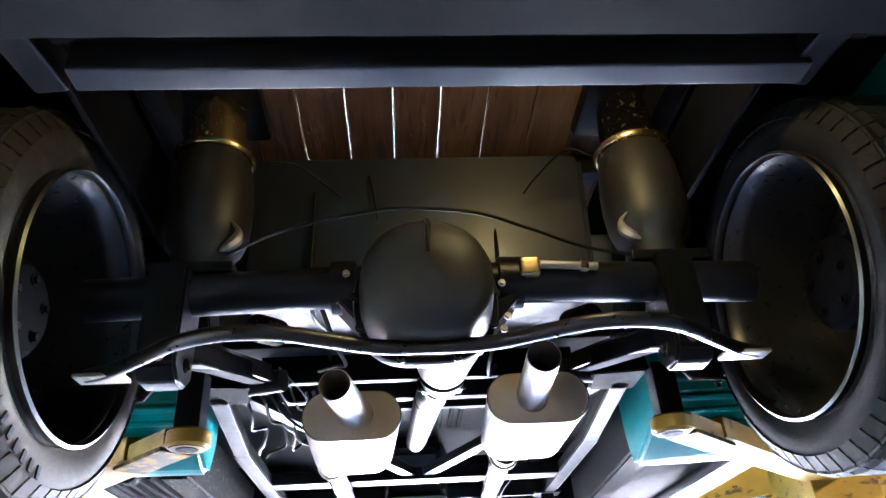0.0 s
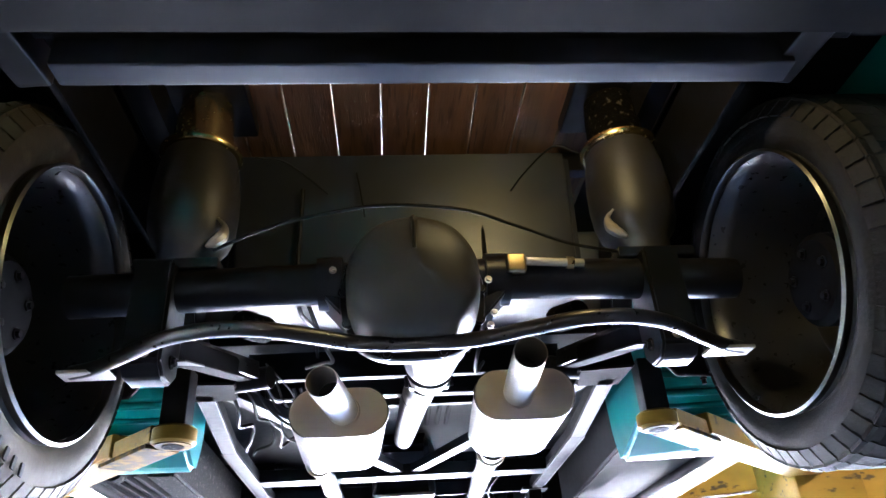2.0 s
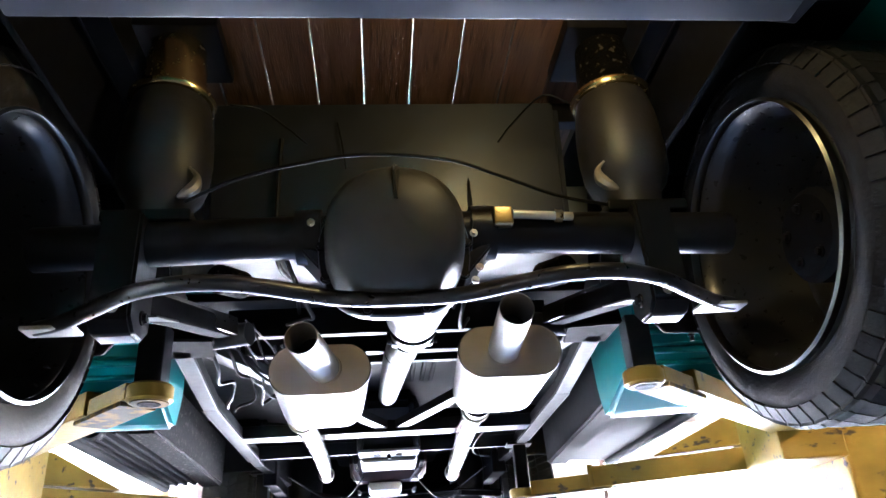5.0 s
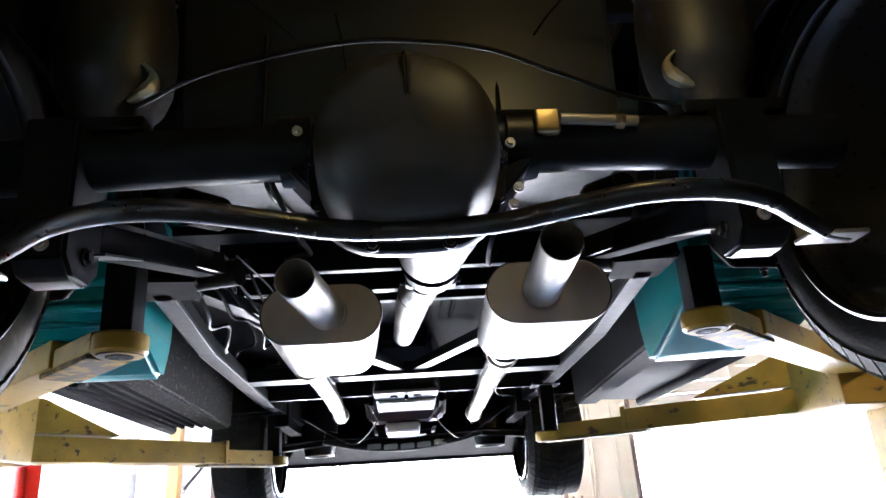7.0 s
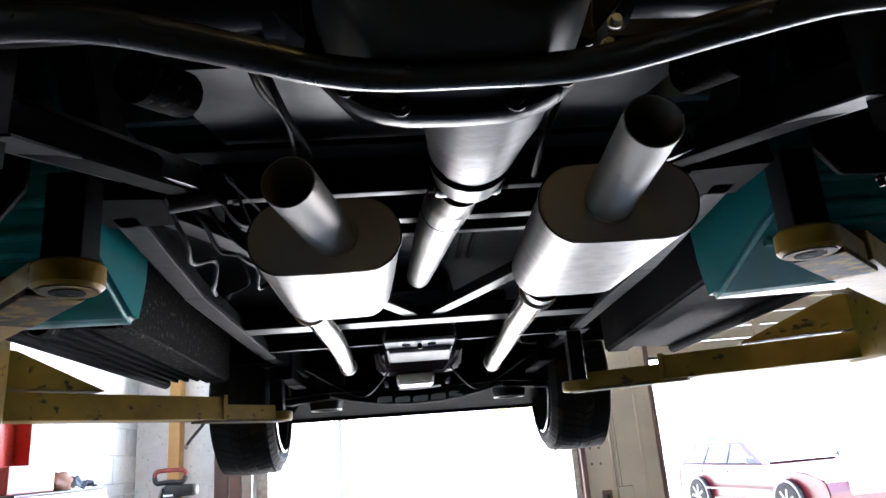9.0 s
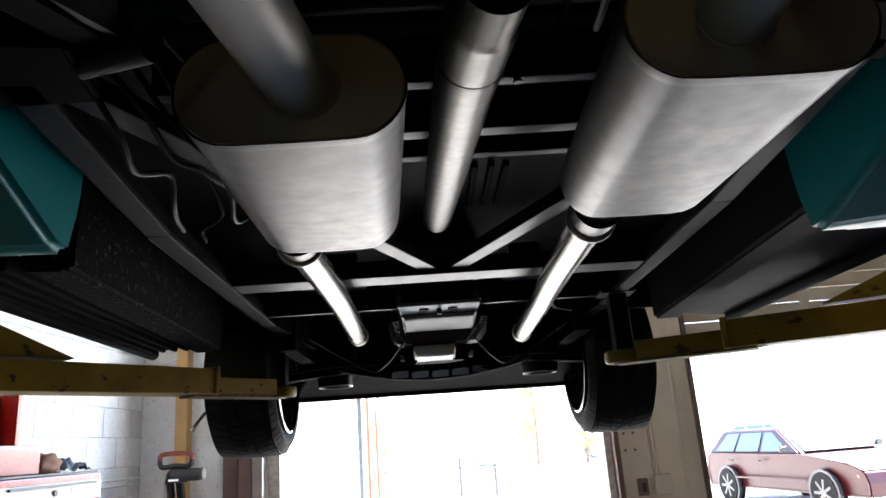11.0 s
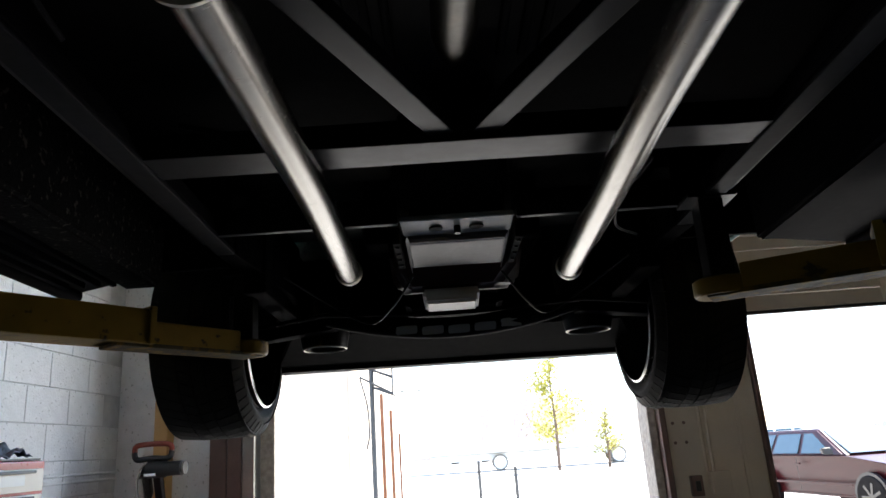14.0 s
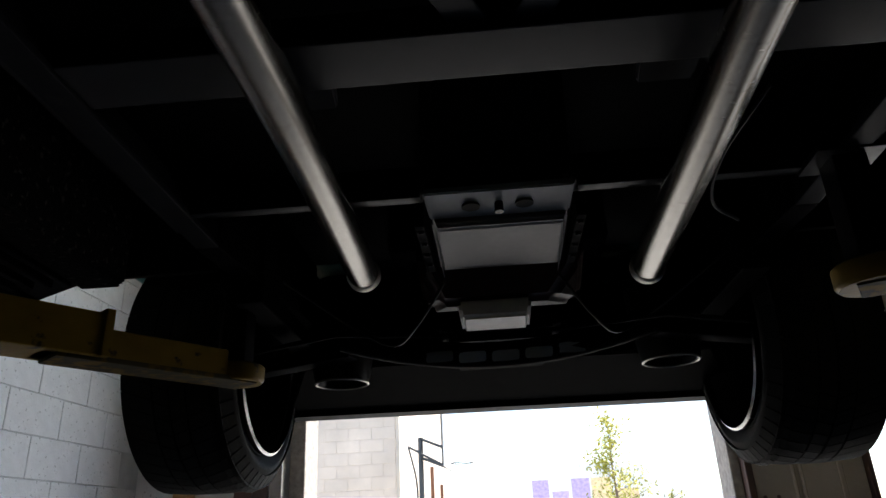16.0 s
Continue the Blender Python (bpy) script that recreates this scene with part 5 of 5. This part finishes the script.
# ---- outside ----
nb = thing("block_building", (-5.5, 17, 0), "tan concrete block building across the yard", "building")
part("wall", box(-9.5, -2.16, 14.0, 22, -0.3, 6.0, 0.01), FAR, nb, smooth=False)
for row in range(18):
    for k in range(6):
        xb = -2.37 - 0.4 * k - (0.2 if row % 2 else 0.0)
        part("block", box(xb - 0.197, xb + 0.197, 13.993, 14.0, 0.5 + row * 0.2, 0.694 + row * 0.2, 0.002, seg=1), FAR, nb, smooth=False)
part("corner_trim", box(-2.16, -2.10, 13.98, 14.1, -0.3, 6.0, 0.01), BEIGE, nb, smooth=False)
part("parapet", box(-9.6, -2.06, 13.94, 22.1, 6.0, 6.2, 0.02), BEIGE, nb, smooth=False)

hp = thing("basketball_hoop", (-2.0, 17.5, 0), "dark steel basketball hoop on a pole", "basketball hoop")
part("pole", tube([(-1.99, 17.5, -0.35), (-1.99, 17.5, 3.62)], 0.055, 14), POLE, hp)
for z0, z1 in ((3.6, 3.35), (3.22, 2.98)):
    part("arm", tube([(-1.99, 17.5, z0), (-1.42, 17.4, z1)], 0.03, 10), POLE, hp)
part("brace", tube(smooth_path([(-2.25, 17.5, 3.45), (-2.1, 17.5, 2.8), (-2.08, 17.5, 2.2), (-2.14, 17.5, 1.9)]), 0.02, 8), POLE, hp)
part("brace", tube([(-2.25, 17.5, 3.45), (-1.42, 17.4, 2.98)], 0.025, 8), POLE, hp)
part("backboard", box(-1.41, -1.37, 16.5, 18.3, 2.95, 4.0, 0.01), WHITE, hp, "white backboard seen on edge")
part("board_frame", box(-1.44, -1.41, 16.5, 18.3, 2.95, 4.0, 0.01), POLE, hp)
ringp = [(-1.13 + 0.225 * math.cos(a), 17.4 + 0.225 * math.sin(a), 3.06) for a in [2 * math.pi * k / 24 for k in range(25)]]
rm = part("rim", tube(ringp, 0.012, 8, caps=False), POLE, hp)
net = bmesh.new()
for k in range(8):
    a = 2 * math.pi * k / 8
    tube([(-1.13 + 0.22 * math.cos(a), 17.4 + 0.22 * math.sin(a), 3.05), (-1.13 + 0.13 * math.cos(a + 0.4), 17.4 + 0.13 * math.sin(a + 0.4), 2.65)], 0.006, 5, bm=net)
part("net", net, WHITE, rm)
hp.location = (-1.64, 13.2, 0.1)
hp.scale = (0.74, 0.74, 0.74)
for x, y, h, w in ((-1.86, 16.2, 2.6, 0.035), (-1.66, 16.0, 2.25, 0.03), (-1.54, 16.3, 1.8, 0.02)):
    tagged(link("fence_post", box(x - w, x + w, y - w, y + w, -0.3, h, 0.01), POST, None, "", False), "weathered brown wooden post in the yard", "post", "yard posts")
for x, y, h in ((0.05, 24, 1.3), (1.1, 23, 1.1)):
    tagged(link("bollard", tube([(x, y, -0.3), (x, y, h - 0.3)], 0.05, 12), POLE), "thin dark post standing in the yard", "post", "yard bollards")


def tree(name, x, y, h, spread, seed, leaves, label):
    rnd = random.Random(seed)
    t = thing(name, (x, y, 0), label, "tree")
    part("trunk", tube([(x, y, -0.3), (x + 0.05, y, h * 0.3), (x - 0.04, y, h * 0.6), (x + 0.03, y, h * 0.93)], [0.10, 0.08, 0.05, 0.015], 10), BARK, t)
    bm = bmesh.new()
    ends = []
    for k in range(16):
        z = h * (0.16 + 0.76 * k / 16)
        a = rnd.uniform(0, 6.28)
        ln = spread * (1.05 - 0.6 * k / 16) * rnd.uniform(0.6, 1.1)
        e = Vector((x + math.cos(a) * ln, y + math.sin(a) * ln, z + ln * 0.5))
        tube([(x, y, z), e], [0.03, 0.008], 6, bm=bm)
        ends += [e, e.lerp(Vector((x, y, z)), 0.35), e.lerp(Vector((x, y, z)), 0.65)]
    part("limbs", bm, BARK, t)
    lv = bmesh.new()
    for e in ends:
        for q in range(leaves):
            c = e + Vector([rnd.gauss(0, spread * 0.17) for _ in range(3)])
            u = Vector([rnd.uniform(-1, 1) for _ in range(3)]).normalized()
            w = u.orthogonal().normalized()
            sz = rnd.uniform(0.06, 0.14)
            vs = [lv.verts.new(c + u * sz), lv.verts.new(c + w * sz * 0.5), lv.verts.new(c - u * sz), lv.verts.new(c - w * sz * 0.5)]
            lv.faces.new(vs)
    tagged(part("crown", lv, LEAF, t, smooth=False), kind="stuff")


tree("young_tree", 4.55, 42.0, 7.4, 1.85, 3, 44, "slender young tree with yellow-green leaves")
tree("small_tree", 7.3, 42.0, 2.9, 0.95, 5, 9, "small thin tree with yellow-green leaves")


def car(name, paint, label, m, far=False):
    """A wagon, 5 m long; nose towards -y, standing on z = 0, centred on x = 0."""
    c = new(name)
    tagged(c, label, "car")
    c.matrix_basis = Matrix.Identity(4)
    low = [(-2.5, 0.32), (-2.52, 0.55), (-2.45, 0.74), (-2.2, 0.86), (-1.1, 1.0), (2.1, 1.02), (2.45, 0.98), (2.5, 0.6), (2.45, 0.32)]
    b = bmesh.new()
    prev = None
    for fx_, ins, drop in ((-0.93, 0.06, 0.0), (-0.955, 0.0, 0.0), (0.955, 0.0, 0.0), (0.93, 0.06, 0.0)):
        ring = [b.verts.new((fx_ * (0.9 if (abs(y) > 2.4) else 1.0) * (0.97 if z > 0.85 else 1.0), y * (1 - ins * 0.2), z)) for y, z in low]
        if prev:
            for k in range(len(ring)):
                b.faces.new((prev[k], prev[(k + 1) % len(ring)], ring[(k + 1) % len(ring)], ring[k]))
        else:
            b.faces.new(ring)
        prev = ring
    b.faces.new(prev[::-1])
    bmesh.ops.bevel(b, geom=list(b.edges), offset=0.03, segments=2, affect="EDGES")
    body = part("body", b, paint, c)
    cab = part("cabin", hull([(s * 0.86, y, 1.0) for s in (-1, 1) for y in (-0.95, 2.35)] + [(s * 0.66, y, 1.47) for s in (-1, 1) for y in (-0.05, 1.9)], 0.03), paint, c)
    for s in (-1, 1):
        for y0, y1, t0, t1 in ((-0.55, 0.28, 0.06, 0.3), (0.40, 1.2, 0.40, 1.12), (1.30, 2.0, 1.22, 1.66)):
            part("side_window", hull([(s * 0.862, y0, 1.05), (s * 0.862, y1, 1.05), (s * 0.70, t0, 1.40), (s * 0.70, t1, 1.40), (s * 0.84, y0, 1.05), (s * 0.84, y1, 1.05), (s * 0.68, t0, 1.40), (s * 0.68, t1, 1.40)], 0.0), GLASS, cab, "tinted side window")
    part("windscreen", hull([(s * 0.74, -0.93, 1.05) for s in (-1, 1)] + [(s * 0.6, -0.13, 1.44) for s in (-1, 1)] + [(s * 0.74, -0.88, 1.03) for s in (-1, 1)] + [(s * 0.6, -0.1, 1.42) for s in (-1, 1)], 0.0), GLASS, cab, "windscreen")
    for s in (-1, 1):
        part("mirror", hull([(s * 0.92, -0.75, 1.03), (s * 1.10, -0.72, 1.04), (s * 1.12, -0.72, 1.16), (s * 0.94, -0.74, 1.17), (s * 0.95, -0.60, 1.06), (s * 1.09, -0.6, 1.07), (s * 1.09, -0.6, 1.14)], 0.015), PLASTIC, c, "black door mirror")
        part("headlight", hull([(s * 0.60, -2.47, 0.62), (s * 0.86, -2.33, 0.62), (s * 0.86, -2.28, 0.78), (s * 0.60, -2.42, 0.78), (s * 0.6, -2.3, 0.7), (s * 0.84, -2.2, 0.7)], 0.01), CHROME, c, "clear headlight")
        for y in (0.3, 1.28):
            part("door_handle", box(min(s * 0.955, s * 0.985), max(s * 0.955, s * 0.985), y - 0.09, y + 0.09, 0.86, 0.89, 0.008), paint, c)
        part("door_seam", box(min(s * 0.954, s * 0.958), max(s * 0.954, s * 0.958), 0.33, 0.338, 0.4, 0.99), PLASTIC, c)
        part("side_strip", box(min(s * 0.955, s * 0.968), max(s * 0.955, s * 0.968), -1.1, 1.2, 0.52, 0.56, 0.005), paint, c)
        for y in (-1.52, 1.53):
            # black disc on the uncut body side, in place of the wheel well's shade
            arch = part("wheel_arch", tube([(s * 0.90, y, 0.36), (s * 0.962, y, 0.36)], 0.40, 36), PLASTIC, c, "dark disc painted as the shaded wheel well")
            w = part("wheel", revolve([(s * 0.0, 0.2), (s * 0.0, 0.33), (s * 0.03, 0.36), (s * 0.19, 0.36), (s * 0.22, 0.33), (s * 0.22, 0.24)], (s * 0.76, y, 0.36), 40), RUBBER, c, "black tyre")
            hubm = tube([(s * 0.93, y, 0.36), (s * 0.975, y, 0.36)], 0.06, 16)
            for k in range(7):
                a = 2 * math.pi * k / 7
                merge(hubm, beam((s * 0.962, y, 0.36), (s * 0.965, y + math.cos(a) * 0.235, 0.36 + math.sin(a) * 0.235), 0.05, 0.02, 0.004, up=(s, 0, 0)))
            part("rim", hubm, RIMDULL, w, "grey alloy spoked rim")
    part("grille", hull([(s * 0.42, -2.52, z) for s in (-1, 1) for z in (0.48, 0.72)] + [(s * 0.42, -2.46, z) for s in (-1, 1) for z in (0.48, 0.72)], 0.01), CHROME, c, "chrome grille")
    c.matrix_basis = m
    return c


car("parked_wagon", RED, "dark red wagon parked outside the garage", pose(7.0, 15.6, -0.15, 0, 0, 10))
car("parked_car", WHITE, "white car parked far across the yard", pose(-0.5, 75, -0.15, 0, 0, 80))
car("parked_car", WHITE, "silver-white car parked beyond the red wagon", pose(16, 38, -0.15, 0, 0, 75))

# white delivery lorry with coloured vinyl shapes
lr = thing("delivery_lorry", (0, 48, -0.3), "white box delivery lorry with coloured vinyl shapes", "lorry")
part("box_body", box(-9.0, 4.7, 48.0, 50.5, 0.8, 4.9, 0.05), WHITE, lr)
part("cab", hull([(5.9, y, 0.4) for y in (48.1, 50.4)] + [(9.8, y, 0.4) for y in (48.1, 50.4)] + [(5.9, y, 2.9) for y in (48.2, 50.3)] + [(8.0, y, 2.9) for y in (48.2, 50.3)] + [(9.8, y, 1.5) for y in (48.1, 50.4)], 0.08), WHITE, lr)
part("cab_window", hull([(6.6, 48.1, 1.8), (8.2, 48.08, 1.8), (6.7, 48.14, 2.6), (7.8, 48.13, 2.6), (6.6, 48.3, 1.8), (8.2, 48.3, 1.8)], 0.0), GLASS, lr)
part("chassis", box(-8.5, 9.4, 48.5, 50.0, 0.35, 0.78, 0.03), WHITE, lr)
for x in (-4.05, 3.46, 8.48):
    for y in (48.1, 49.9):
        w = part("wheel", tube([(x, y, 0.2), (x, y + 0.3, 0.2)], 0.5, 32), TYREGLARE, lr, "tyre paled as if washed out by glare")
        part("rim", tube([(x, y - 0.01, 0.2), (x, y + 0.05, 0.2)], 0.4, 24), WHITE, w)
for k, (x0, x1, z0, z1, m) in enumerate(((-5.4, -4.4, 1.6, 4.0, PURPLE), (-4.2, -3.2, 1.6, 3.3, PURPLE), (-3.0, -1.9, 1.6, 4.0, PURPLE), (-1.8, -0.6, 1.6, 4.0, ORANGE), (-0.4, 1.0, 1.6, 3.3, ORANGE))):
    part("vinyl_shape", box(x0, x1, 47.98, 47.995, z0, z1, 0.002), m, lr, "purple vinyl shape" if k < 3 else "orange vinyl shape", False)
lr.location.x += 5.6
lr.location.z += 0.15
# far buildings along the horizon
for x, y, w, h in ((-30, 95, 30, 4.5), (14, 110, 46, 4.0), (60, 80, 30, 5.0)):
    f = thing("far_building", (x, y, 0), "low tan building in the distance", "building", "far buildings")
    part("wall", box(x - w / 2, x + w / 2, y, y + 12, -0.3, h, 0.02), FAR, f, smooth=False)
    part("roof", box(x - w / 2 - 0.3, x + w / 2 + 0.3, y - 0.3, y + 12.3, h, h + 0.3, 0.02), BEIGE, f, smooth=False)

# ---- concrete blocks of the west wall: the near stretch as pieces, the rest joined ----
def block_mesh(w):
    bm = box(-0.012, 0.0, -w / 2, w / 2, -0.0975, 0.0975, 0.003, seg=1)
    me = bpy.data.meshes.new("block")
    bm.to_mesh(me)
    bm.free()
    me.materials.append(BLOCKWALL)
    return me


BLK = block_mesh(0.396)
for row in range(5, 18):
    for k in range(9):
        yb = 3.0 + 0.4 * k + (0.2 if row % 2 else 0.0)
        if yb > 6.2:
            continue
        ob = new("block", BLK)
        ob.parent = wall_west
        ob.location = (WALL_X, yb, 0.02 + row * 0.2)
rest = bmesh.new()
for row in range(1, 24):
    for k in range(-20, 9):
        yb = 3.0 + 0.4 * k + (0.2 if row % 2 else 0.0)
        if yb > 6.2 or (5 <= row < 18 and k >= 0) or yb < BACK_Y + 0.2:
            continue
        merge(rest, box(WALL_X - 0.012, WALL_X, yb - 0.198, yb + 0.198, row * 0.2 - 0.0775, row * 0.2 + 0.1175))
tagged(part("blocks", rest, BLOCKWALL, wall_west, smooth=False), kind="stuff")
